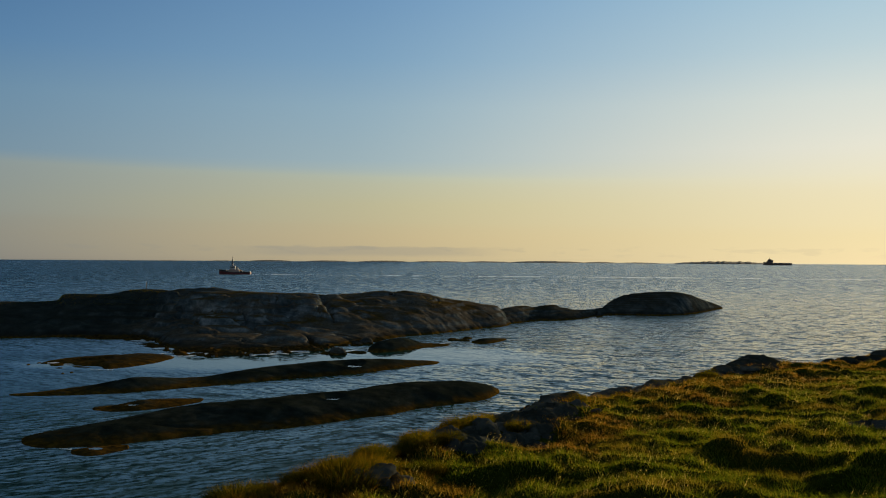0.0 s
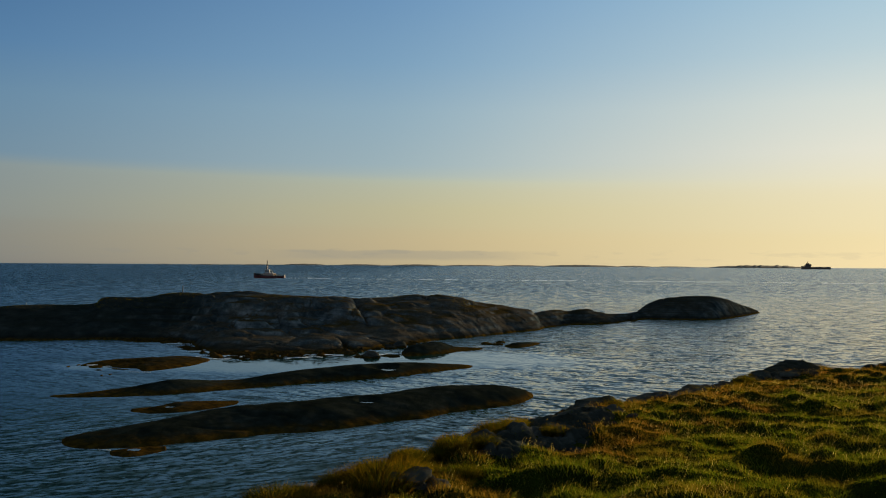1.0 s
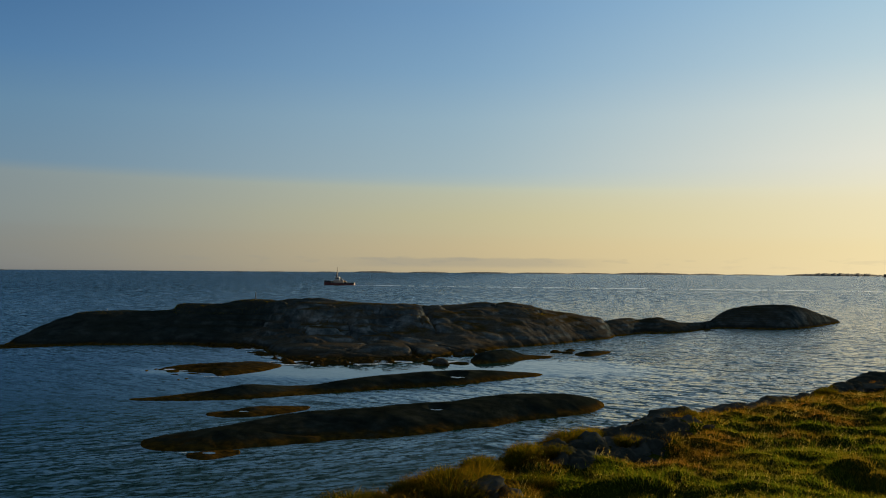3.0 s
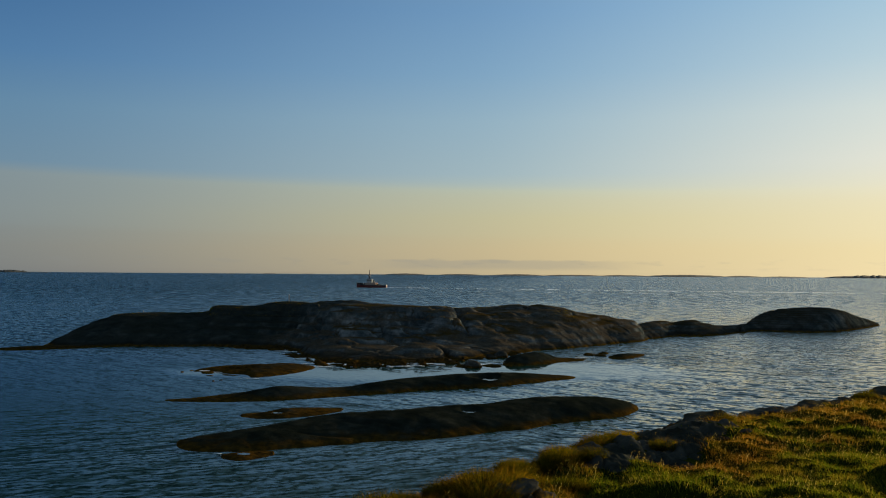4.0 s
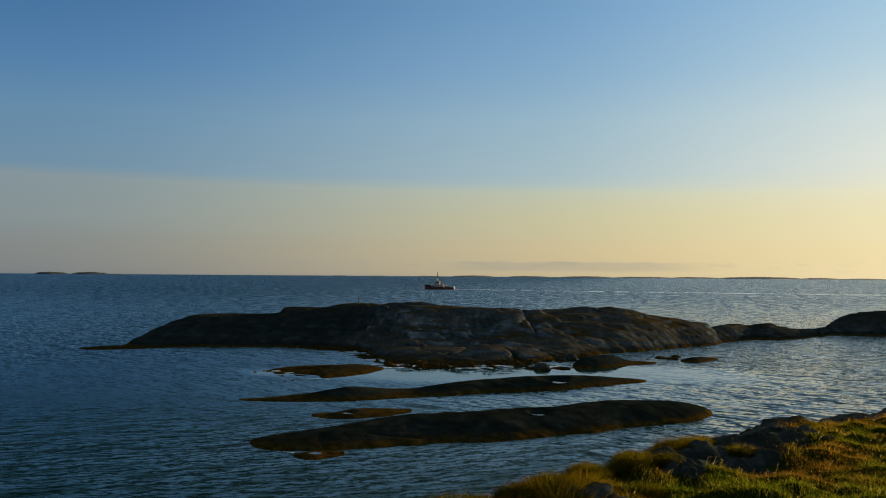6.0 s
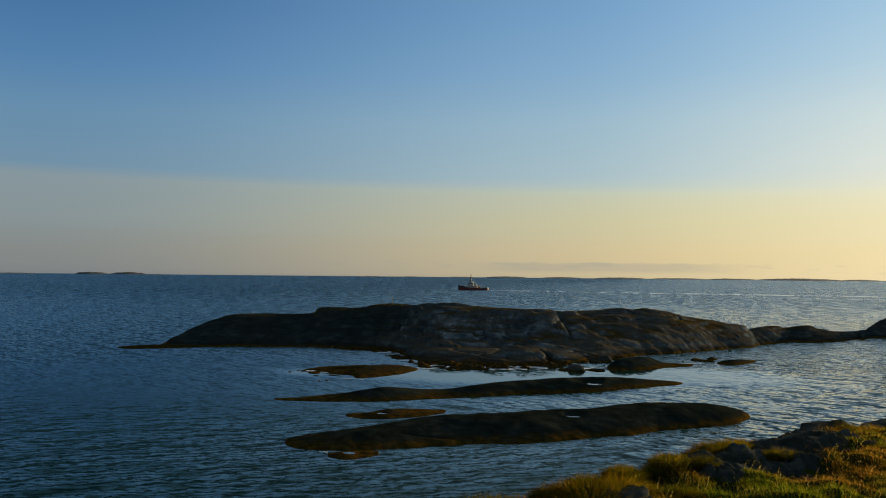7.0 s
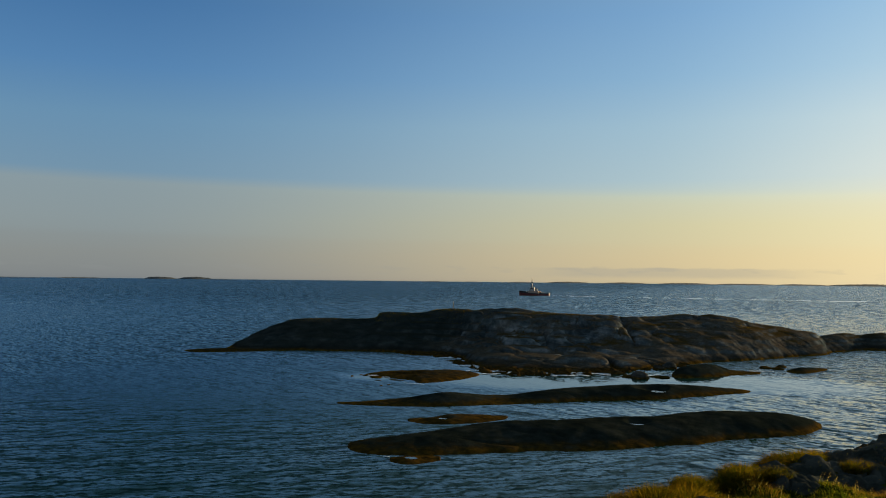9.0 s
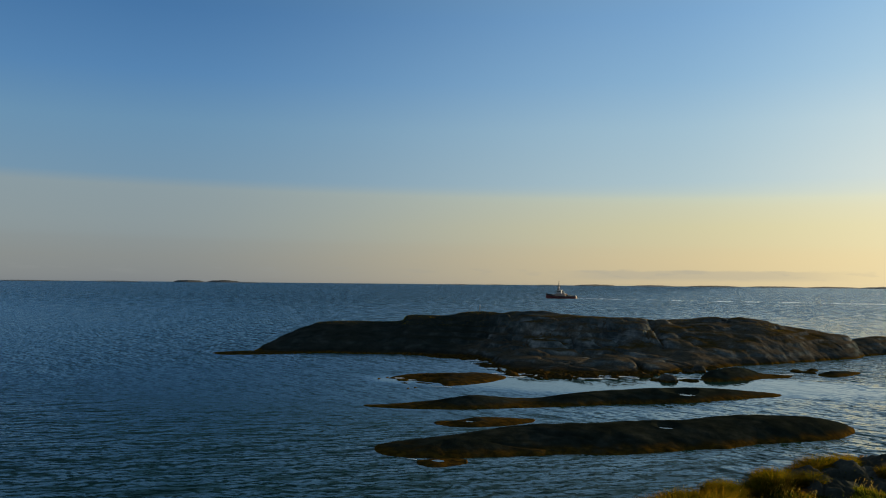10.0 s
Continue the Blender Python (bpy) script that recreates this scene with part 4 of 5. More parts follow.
for x, y, kind, scale in ((-1.75, 15.3, 2, 1.5), (-1.35, 15.8, 0, 1.35), (-2.2, 15.6, 0, 1.1), (-0.45, 19.2, 0, 1.25), (-0.75, 18.8, 1, 1.1), (-3.35, 14.3, 2, 1.15), (-3.0, 14.5, 1, 1.1), (0.75, 23.2, 3, 1.3), (1.2, 24.3, 3, 1.2), (0.2, 19.4, 1, 1.0), (-0.2, 16.9, 0, 0.9), (1.9, 21.4, 1, 1.1), (-0.9, 17.3, 1, 1.0)):
    tussock(x, y, kind, scale)
edge_run = smooth_rows(EDGE[4:16], 60)
for ex, ey in edge_run:
    if random.random() < 0.8 and stony(np.array([ex]), np.array([ey]))[0] < 0.5:
        tussock(ex + random.uniform(-0.1, 0.7), ey + random.uniform(-0.5, 0.4), random.randrange(4), random.uniform(0.6, 1.05) * (1 + 0.008 * ey))


# ---------------------------------------------------------------- stones of the bank
def stone_mesh(seed, flat=0.7, cut_in=0.62):
    rnd = np.random.RandomState(seed)
    bm = bmesh.new()
    bmesh.ops.create_icosphere(bm, subdivisions=4, radius=1)
    normals = rnd.normal(size=(13, 3))
    normals /= np.linalg.norm(normals, axis=1)[:, None]
    cut = rnd.uniform(cut_in, 1.0, 13)
    for v in bm.verts:
        d = np.array(v.co)
        dots = normals @ d
        with np.errstate(divide="ignore"):
            q = np.where(dots > 0.05, cut / np.maximum(dots, 0.05), 9)
        q.sort()
        r = min(0.75 * q[0] + 0.25 * min(q[1], 1.3), 1.12)
        r *= 1 + 0.14 * noise.fractal(v.co * 2.6 + Vector((seed, 0, 0)), 1.0, 2.0, 4)
        v.co = v.co * r
        v.co.z *= flat
    me = bpy.data.meshes.new("boulder")
    bm.to_mesh(me)
    bm.free()
    me.materials.append(STONE)
    me.polygons.foreach_set("use_smooth", np.ones(len(me.polygons), bool))
    return me


stone_meshes = [stone_mesh(i, random.uniform(0.5, 0.85)) for i in range(10)] + [stone_mesh(70, 0.8, 0.86), stone_mesh(71, 0.7, 0.84)]
for me in stone_meshes[10:]:
    me.materials.clear()
    me.materials.append(BOULDER)


def stone(x, y, sx, sy, sz, kind, sink=0.3, label="grey angular stone lying in the grass at the bank's edge", group="stones of the bank", turn=None):
    ob = new("boulder", stone_meshes[kind])
    z = height_at(x, y) + sz * (0.6 - sink)
    ob.matrix_world = pose(x, y, z, random.uniform(-15, 15), random.uniform(-15, 15), random.uniform(0, 360) if turn is None else turn) @ Matrix.Diagonal((sx, sy, sz, 1))
    return tagged(ob, label, "boulder", group)


def outcrop(px, py, a, b, seed):
    """A craggy hump of bare rock that breaks through the turf."""
    d = 0.04
    x, y = sample_grid(px - 1.5 * a, px + 1.5 * a, py - 1.5 * b, py + 1.5 * b, d)
    g = bank_height(x, y)
    rr = np.hypot((x - px) / a, (y - py) / b) + 0.3 * fbm(x * 1.2, y * 1.2, 3, 83)
    f1, f2, own = worley(x / 0.42 + 0.5 * fbm(x * 1.3, y * 1.3, 2, seed), y / 0.3 + 0.5 * fbm(x * 1.3, y * 1.3, 2, seed + 5), seed)
    crag = 0.17 * (own - 0.5) * step(0, 0.12, f2 - f1) + 0.16 * fbm(x * 0.9, y * 0.9, 3, seed + 1) + 0.12 * (0.5 - f1) - 0.12 * np.exp(-((f2 - f1) / 0.06) ** 2) + 0.1 * fbm(x * 4, y * 4, 4, seed + 2)
    z = g + (0.08 + 0.85 * crag) * (1 - step(0.6, 1.15, rr)) - 0.35 * step(0.75, 1.3, rr)
    ob = mesh_object("rock_outcrop", np.stack([x, y, z], -1).reshape(-1, 3), grid_faces(*x.shape), STONE)
    return tagged(ob, "craggy grey rock outcrop breaking through the grass", "rock", "rock outcrops of the bank")


for i, spot in enumerate(STONY):
    outcrop(*spot, 200 + 10 * i)
for px, py, a, b in STONY[:3]:
    for _ in range(int(8 * a * b)):
        t, r = random.uniform(0, 6.283), math.sqrt(random.random())
        k = random.choice((0.05, 0.06, 0.08, 0.1, 0.12, 0.13, 0.15))
        stone(px + a * r * math.cos(t), py + b * r * math.sin(t), k * random.uniform(0.8, 1.5), k * random.uniform(0.8, 1.2), k * random.uniform(0.45, 0.75), random.randrange(10), 0.2)
for px, py, a, b in STONY[3:]:
    for _ in range(int(5 * a * b) + 2):
        t, r = random.uniform(0, 6.283), math.sqrt(random.random())
        k = random.uniform(0.1, 0.26) * (1 + 0.012 * py)
        stone(px + a * r * math.cos(t), py + b * r * math.sin(t), k * 1.5, k, k * 0.7, random.randrange(10), 0.1)
stone(18.1, 49.5, 1.42, 1.2, 0.95, 10, 0.84, "large domed boulder on the crest of the bank", turn=20)
for x, y, k in ((16.9, 48.4, 0.6), (16.2, 47.6, 0.55), (15.3, 46.0, 0.5), (14.4, 44.6, 0.45), (26.8, 54.8, 0.7), (27.6, 55.4, 0.9), (28.4, 56.0, 0.8), (29.4, 56.2, 1.0), (30.4, 57.0, 0.9), (24.9, 53.6, 0.5), (23.6, 53.0, 0.45)):
    stone(x, y, k * 1.3, k, k * 0.8, random.choice((10, 11)), 0.5, "dark boulder at the far end of the bank")

# a broken line of low dark rocks shows along the crest, half grown over
for i, (ex, ey) in enumerate(smooth_rows(EDGE[10:16], 34)):
    k = random.uniform(0.22, 0.5)
    if stony(np.array([ex]), np.array([ey]))[0] < 0.5:
        stone(ex + random.uniform(-0.2, 0.3), ey + random.uniform(-0.3, 0.3), k * random.uniform(1.3, 2.2), k, k * random.uniform(0.5, 0.8), random.randrange(12), 0.35, "low dark rock half grown over on the bank's crest", turn=random.uniform(20, 70))

# ---------------------------------------------------------------- low rocks and wrack at the islet's foot
def wave_rock(x, y, a, b, h, kind, label="small dark rock awash in bright water"):
    ob = new("sea_rock", sea_rock_meshes[kind])
    ob.matrix_world = pose(x, y, 0.0, 0, 0, random.uniform(-20, 20)) @ Matrix.Diagonal((a, b, h, 1))
    return tagged(ob, label, "rock", "rocks off the islet")


sea_rock_meshes = []
for i in range(4):
    me = stone_mesh(40 + i, 1.0)
    me.name = "sea_rock"
    me.materials.clear()
    me.materials.append(ROCK)
    sea_rock_meshes.append(me)
for x, y, a, b, h, k in ((-10.0, 83.3, 0.85, 1.2, 0.55, 0), (-10.9, 83.8, 0.9, 0.8, 0.15, 1), (-8.3, 84.4, 0.9, 0.8, 0.16, 2), (1.2, 98.4, 0.8, 1.0, 0.22, 3), (2.4, 97.6, 0.7, 0.9, 0.16, 0), (2.9, 100.3, 0.5, 0.7, 0.2, 1), (-8.2, 93.5, 0.7, 0.9, 0.6, 2), (-9.2, 92.4, 0.7, 0.9, 0.45, 3)):
    wave_rock(x, y, a, b, h, k)
for x, y, a, b, h, k in ((-32.5, 73.4, 0.6, 0.9, 0.09, 0), (-34.9, 73.4, 0.14, 0.3, 0.07, 1), (-29.6, 67.9, 0.1, 0.25, 0.06, 2), (-30.0, 72.1, 0.9, 0.22, 0.07, 3), (-34.6, 74.6, 0.12, 0.3, 0.06, 0), (-29.2, 68.6, 0.1, 0.2, 0.06, 1), (-31.4, 71.3, 0.3, 0.25, 0.05, 2)):
    wave_rock(x, y, a, b, h, k, "small brown rock awash beside the reef")


def wrack_lumps(name, spots, mat):
    verts, faces = [], []
    for x, y, a, b, h, seed in spots:
        rings, seg = 4, 9
        o = len(verts)
        for i in range(rings):
            f = (i + 1) / rings
            for j in range(seg):
                t = 2 * math.pi * j / seg
                k = 1 + 0.35 * math.sin(3 * t + seed) + 0.2 * math.sin(5 * t + 2 * seed)
                verts.append((x + a * k * f * math.cos(t), y + b * k * f * math.sin(t), h * (1 - f ** 2) * (1 + 0.3 * math.sin(7 * t * f + seed)) - 0.05 * f))
        verts.append((x, y, h))
        for i in range(rings - 1):
            for j in range(seg):
                faces.append((o + i * seg + j, o + (i + 1) * seg + j, o + (i + 1) * seg + (j + 1) % seg, o + i * seg + (j + 1) % seg))
        for j in range(seg):
            faces.append((o + j, o + (j + 1) % seg, o + rings * seg))
    return mesh_object(name, verts, faces, mat)


foot = smooth_rows([r[:2] for r in ISLET[5:12]], 200)
spots = []
for _ in range(300):
    i = min(199, int(200 * random.betavariate(2.0, 2.2)))
    fx, fy = foot[i]
    out_by = random.uniform(-3.0, 3.2) * (0.4 + 0.6 * math.sin(math.pi * i / 200))
    k = random.uniform(0.2, 0.75)
    spots.append((fx + random.uniform(-1, 1), fy - out_by, k * random.uniform(0.8, 1.9), k * random.uniform(0.5, 1.0), random.uniform(0.08, 0.34), random.uniform(0, 6)))
wrack = wrack_lumps("wrack", spots, WEED_ROCK)
wrack.parent = islet
tagged(wrack, "heaps of wet brown wrack", kind="stuff")

# foam among the rocks, and water bright with sky painted as white patches
FOAM_AND_GLINT = plain("foam_and_glint", (0.82, 0.83, 0.82), 0.5, 0.0, 0.08, 3.0)


def white_patches(name, spots):
    verts, faces = [], []
    for x, y, a, b in spots:
        o, seg = len(verts), 22
        ph = random.uniform(0, 6)
        for j in range(seg):
            t = 2 * math.pi * j / seg
            k = 1 + 0.4 * math.sin(2 * t + ph) + 0.25 * math.sin(5 * t + 2 * ph) + random.uniform(-0.15, 0.15)
            verts.append((x + a * k * math.cos(t), y + b * k * math.sin(t), 0.05))
        verts.append((x, y, 0.07))
        faces += [(o + j, o + (j + 1) % seg, o + seg) for j in range(seg)]
    return tagged(mesh_object(name, verts, faces, FOAM_AND_GLINT), "white patches on the water", "foam", kind="stuff")


bright_spots = []
for _ in range(60):
    i = random.randrange(60, 165)
    fx, fy = foot[i]
    bright_spots.append((fx + random.uniform(-0.8, 0.8), fy - random.uniform(0.6, 3.2), random.uniform(0.2, 0.9), random.uniform(0.15, 0.5)))
bright_spots += [(-24.0, 80.2, 0.8, 0.3), (-23.2, 80.8, 0.5, 0.2), (-33.2, 74.6, 0.7, 0.3), (-31.4, 73.6, 0.5, 0.2), (-27.3, 70.0, 0.7, 0.15), (-16.3, 41.3, 0.18, 0.1), (-17.6, 40.9, 0.25, 0.08), (-9.5, 85.3, 1.2, 0.5), (-8.0, 86.4, 0.8, 0.5), (0.6, 94.4, 1.0, 0.3)]
white_patches("foam_and_glint", bright_spots)
white_patches("stern_foam", [(-113.0, 521.2, 2.2, 1.2), (-108.5, 522.2, 2.8, 0.9), (-102.0, 523.4, 2.4, 0.7)])

# heath and dry grass on the islet's back
co = np.empty(len(islet.data.vertices) * 3)
islet.data.vertices.foreach_get("co", co)
co = co.reshape(-1, 3)
co = co[co[:, 2] > 3.2]
grown = fbm(co[:, 0] * 0.12, co[:, 1] * 0.12, 3, 131) + 0.25 * (co[:, 2] - 4.0) + 0.3 * (co[:, 0] < -14)
co = co[grown > 0.15]
pick = co[np.random.randint(0, len(co), 14000)] + np.random.uniform(-0.12, 0.12, (14000, 3)) * (1, 1, 0)
heath = new("heath", blade_mesh("heath", pick - (0, 0, 0.03), np.random.uniform(0.03, 0.09, 14000), np.full(14000, 0.035), np.random.uniform(0.2, 0.9, 14000), WIND + np.random.normal(0, 0.9, 14000), HEATH))
heath.parent = islet
tagged(heath, "brown heath and short grass", kind="stuff")

# ---------------------------------------------------------------- pole on the islet
WOOD = plain("weathered_wood", (0.16, 0.12, 0.09), 0.8, 0.0, 0.2, 6)
RED = plain("red_hull_paint", (0.12, 0.02, 0.018), 0.45, 0.0, 0.15, 0.6)
BLACK = plain("black_rubber_and_paint", (0.025, 0.025, 0.028), 0.6, 0.0, 0.2, 1.0)
STEEL = plain("grey_steel_paint", (0.2, 0.2, 0.2), 0.5, 0.0, 0.15, 1.0)
ORANGE = plain("orange_buff_paint", (0.55, 0.22, 0.04), 0.5, 0.0, 0.1, 1.0)
# the far ship's backlit shade is put into this dark colour
SHIP = plain("backlit_ship_paint", (0.09, 0.06, 0.05), 0.6, 0.0, 0.15, 0.05)


def glass_material():
    m, nt, b = material("dark_window_glass")
    b.inputs["Base Color"].default_value = (0.02, 0.025, 0.03, 1)
    b.inputs["Roughness"].default_value = 0.05
    return m


GLASS = glass_material()


def box(bm, x0, x1, y0, y1, z0, z1, bevel=0.03, taper=0.0):
    r = bmesh.ops.create_cube(bm, size=1)
    for v in r["verts"]:
        k = 1 - taper * (v.co.z + 0.5)
        v.co = Vector(((x0 + x1) / 2 + v.co.x * (x1 - x0) * k, (y0 + y1) / 2 + v.co.y * (y1 - y0) * k, (z0 + z1) / 2 + v.co.z * (z1 - z0)))
    if bevel:
        edges = list({e for v in r["verts"] for e in v.link_edges})
        bmesh.ops.bevel(bm, geom=edges, offset=bevel, segments=2, affect='EDGES')


def tube(bm, a, b, r0, r1=None, seg=10):
    a, b = Vector(a), Vector(b)
    r = bmesh.ops.create_cone(bm, cap_ends=True, segments=seg, radius1=r0, radius2=r0 if r1 is None else r1, depth=(b - a).length)
    m = Matrix.Translation((a + b) / 2) @ (b - a).to_track_quat("Z", "Y").to_matrix().to_4x4()
    bmesh.ops.transform(bm, matrix=m, verts=r["verts"])


def boxed(name, mat, parent, dims, label="", **kw):
    bm = bmesh.new()
    box(bm, *dims, **kw)
    return part(name, bm, mat, parent, label)


def rod(name, mat, parent, a, b, r0, r1=None, label="", seg=10):
    bm = bmesh.new()
    tube(bm, a, b, r0, r1, seg)
    return part(name, bm, mat, parent, label)


def empty_thing(name, m):
    ob = new(name)
    ob.matrix_world = m
    return ob


pole_z = drop_on(islet, -40.0, 117.3)
pole = empty_thing("marker_pole", pose(-40.0, 117.3, pole_z, 2, 1, 0))
rod("post", WOOD, pole, (0, 0, -0.25), (0, 0, 1.15), 0.06, 0.05)
rod("cap", STEEL, pole, (0, 0, 1.15), (0, 0, 1.22), 0.07, 0.04)
tagged(pole, "thin upright wooden marker pole on the islet's top", "pole")

stake = empty_thing("stake", pose(-57.8, 109.8, drop_on(islet, -57.8, 109.8), 3, 0, 0))
rod("post", WOOD, stake, (0, 0, -0.2), (0, 0, 0.32), 0.05, 0.04)
tagged(stake, "short wooden stake on the islet's bare shoulder", "stake")
for x, y, a, b, h, k in ((-4.6, 121.8, 1.5, 0.9, 0.28, 1), (-7.6, 120.0, 0.8, 0.6, 0.25, 2)):
    block = new("crest_block", sea_rock_meshes[k])
    block.matrix_world = pose(x, y, drop_on(islet, x, y) - 0.04, 0, 4, 0) @ Matrix.Diagonal((a, b, h, 1))
    tagged(block, "dark block of rock lying on the islet's crest", "boulder")

# ---------------------------------------------------------------- tugboat
def loft_hull(sections, deck=True):
    """Hull from stations: x, half beam at the deck, half beam at the water, deck height, keel depth."""
    bm = bmesh.new()
    rings = []
    for x, bd, bw, zd, zk in sections:
        ring = []
        for y, z in ((-bd, zd), (-(bd + bw) / 2 * 1.02, zd * 0.45), (-bw, 0), (-bw * 0.5, zk), (0, zk * 1.1), (bw * 0.5, zk), (bw, 0), ((bd + bw) / 2 * 1.02, zd * 0.45), (bd, zd)):
            ring.append(bm.verts.new((x, y, z)))
        rings.append(ring)
    for a, b in zip(rings[:-1], rings[1:]):
        for i in range(8):
            bm.faces.new((a[i], b[i], b[i + 1], a[i + 1]))
        bm.faces.new((a[8], b[8], b[0], a[0]))
    bm.faces.new(rings[0])
    bm.faces.new(rings[-1][::-1])
    bmesh.ops.recalc_face_normals(bm, faces=bm.faces)
    return bm


TUG_AZ, TUG_R = radians(13.45), 535.0
tug = empty_thing("tugboat", pose(-math.sin(TUG_AZ) * TUG_R, math.cos(TUG_AZ) * TUG_R, 0, 0, 0, 184))
L = 9.3
hull = part("hull", loft_hull([(-L, 2.3, 2.0, 1.35, -0.5), (-L + 0.8, 2.8, 2.6, 1.3, -1.2), (-4, 3.0, 2.9, 1.25, -1.6), (1, 3.0, 2.9, 1.35, -1.6), (4.5, 2.8, 2.5, 1.6, -1.5), (7, 2.2, 1.6, 1.9, -1.3), (8.6, 1.1, 0.6, 2.15, -0.9), (L, 0.25, 0.08, 2.25, -0.3)]), RED, tug, "dull red painted hull")
bm = bmesh.new()
rail = [(-L, 2.35, 1.35), (-L + 0.8, 2.88, 1.3), (-4, 3.08, 1.25), (1, 3.08, 1.35), (4.5, 2.88, 1.6), (7, 2.28, 1.9), (8.6, 1.18, 2.15), (L, 0.2, 2.25)]
for sgn in (1, -1):
    for (xa, ya, za), (xb, yb, zb) in zip(rail[:-1], rail[1:]):
        tube(bm, (xa, sgn * ya, za), (xb, sgn * yb, zb), 0.2, 0.2, 8)
part("fender", bm, BLACK, hull, "black rubber fender belt")
BUFF = plain("buff_house_paint", (0.34, 0.25, 0.19), 0.5, 0.0, 0.15, 1.0)
# white paint darkened in its colour to carry the tug's shaded side
SHADED_WHITE = plain("shaded_white_paint", (0.4, 0.38, 0.35), 0.5, 0.0, 0.12, 0.8)
DARK = plain("dark_grey_paint", (0.05, 0.048, 0.047), 0.5, 0.0, 0.15, 1.0)
bow = bmesh.new()
for sgn in (1, -1):
    for (xa, ya, za), (xb, yb, zb) in zip(rail[4:-1], rail[5:]):
        lower, upper = [bow.verts.new((x, sgn * y, z)) for x, y, z in ((xa, ya, za), (xb, yb, zb))], [bow.verts.new((x + 0.1, sgn * y * 1.02, z + 0.75)) for x, y, z in ((xa, ya, za), (xb, yb, zb))]
        bow.faces.new((lower[0], lower[1], upper[1], upper[0]))
bmesh.ops.solidify(bow, geom=bow.faces[:], thickness=0.12)
part("bulwark", bow, BLACK, hull, "black bow bulwark")
boxed("deckhouse", BUFF, tug, (-2.6, 3.6, -2.0, 2.0, 1.3, 2.9), "brownish buff deckhouse", bevel=0.12)
wheelhouse = boxed("wheelhouse", SHADED_WHITE, tug, (-0.3, 2.6, -1.5, 1.5, 2.9, 5.0), "white wheelhouse toned down for shade, with dark windows", bevel=0.1, taper=0.1)
for x in (0.15, 0.8, 1.45, 2.1):
    for sgn in (1, -1):
        boxed("window", GLASS, wheelhouse, (x - 0.26, x + 0.26, sgn * 1.41 - 0.05, sgn * 1.41 + 0.05, 3.8, 4.6), bevel=0.02)
for y in (-0.95, 0, 0.95):
    boxed("window", GLASS, wheelhouse, (2.42, 2.54, y - 0.38, y + 0.38, 3.8, 4.6), bevel=0.02)
boxed("roof", SHADED_WHITE, wheelhouse, (-0.5, 2.8, -1.6, 1.6, 5.0, 5.15), bevel=0.04)
for sgn in (1, -1):
    boxed("funnel", DARK, tug, (-1.7, -0.9, sgn * 1.3 - 0.35, sgn * 1.3 + 0.35, 2.9, 4.4), "dark exhaust funnel", bevel=0.08)
mast = rod("mast", DARK, tug, (1.5, 0, 5.1), (1.3, 0, 10.6), 0.42, 0.16, "dark lattice mast")
boxed("platform", DARK, mast, (0.9, 2.0, -0.8, 0.8, 6.5, 6.75), bevel=0.05)
rod("yard", DARK, mast, (1.4, -1.3, 8.2), (1.4, 1.3, 8.2), 0.12)
rod("stay", DARK, mast, (1.4, 0, 8.8), (-1.5, 0, 3.0), 0.08)
rod("stay", DARK, mast, (1.4, 0, 8.8), (4.2, 0, 2.0), 0.06)
boxed("radar", SHADED_WHITE, mast, (1.2, 1.8, -0.9, 0.9, 6.8, 7.0), bevel=0.05)
boxed("bow_winch", DARK, tug, (5.0, 6.2, -0.8, 0.8, 1.6, 2.7), bevel=0.1)
boxed("rescue_boat", ORANGE, tug, (-4.0, -2.7, 0.6, 1.6, 1.9, 2.7), "small orange rescue boat", bevel=0.25)
boxed("tow_winch", DARK, tug, (-4.4, -3.0, -1.0, 0.4, 1.3, 2.4), bevel=0.15)
rod("tow_bitt", BLACK, tug, (-5.6, 0, 1.2), (-5.6, 0, 2.1), 0.25)
boxed("stern_roller", SHADED_WHITE, tug, (-9.2, -8.7, -1.6, 1.6, 1.3, 1.75), bevel=0.15)
for sgn in (1, -1):
    bm = bmesh.new()
    for x in (-8.2, -7.0, -5.8, -4.6):
        tube(bm, (x, sgn * 2.75, 1.3), (x, sgn * 2.75, 2.1), 0.05, 0.05, 6)
    tube(bm, (-8.3, sgn * 2.75, 2.1), (-4.4, sgn * 2.75, 2.1), 0.05, 0.05, 6)
    part("aft_rail", bm, DARK, tug)
rod("life_raft", SHADED_WHITE, tug, (-2.3, 1.5, 3.3), (-1.2, 1.5, 3.3), 0.3)
tagged(tug, "small tugboat with dull red hull and shade-toned white wheelhouse", "tugboat")

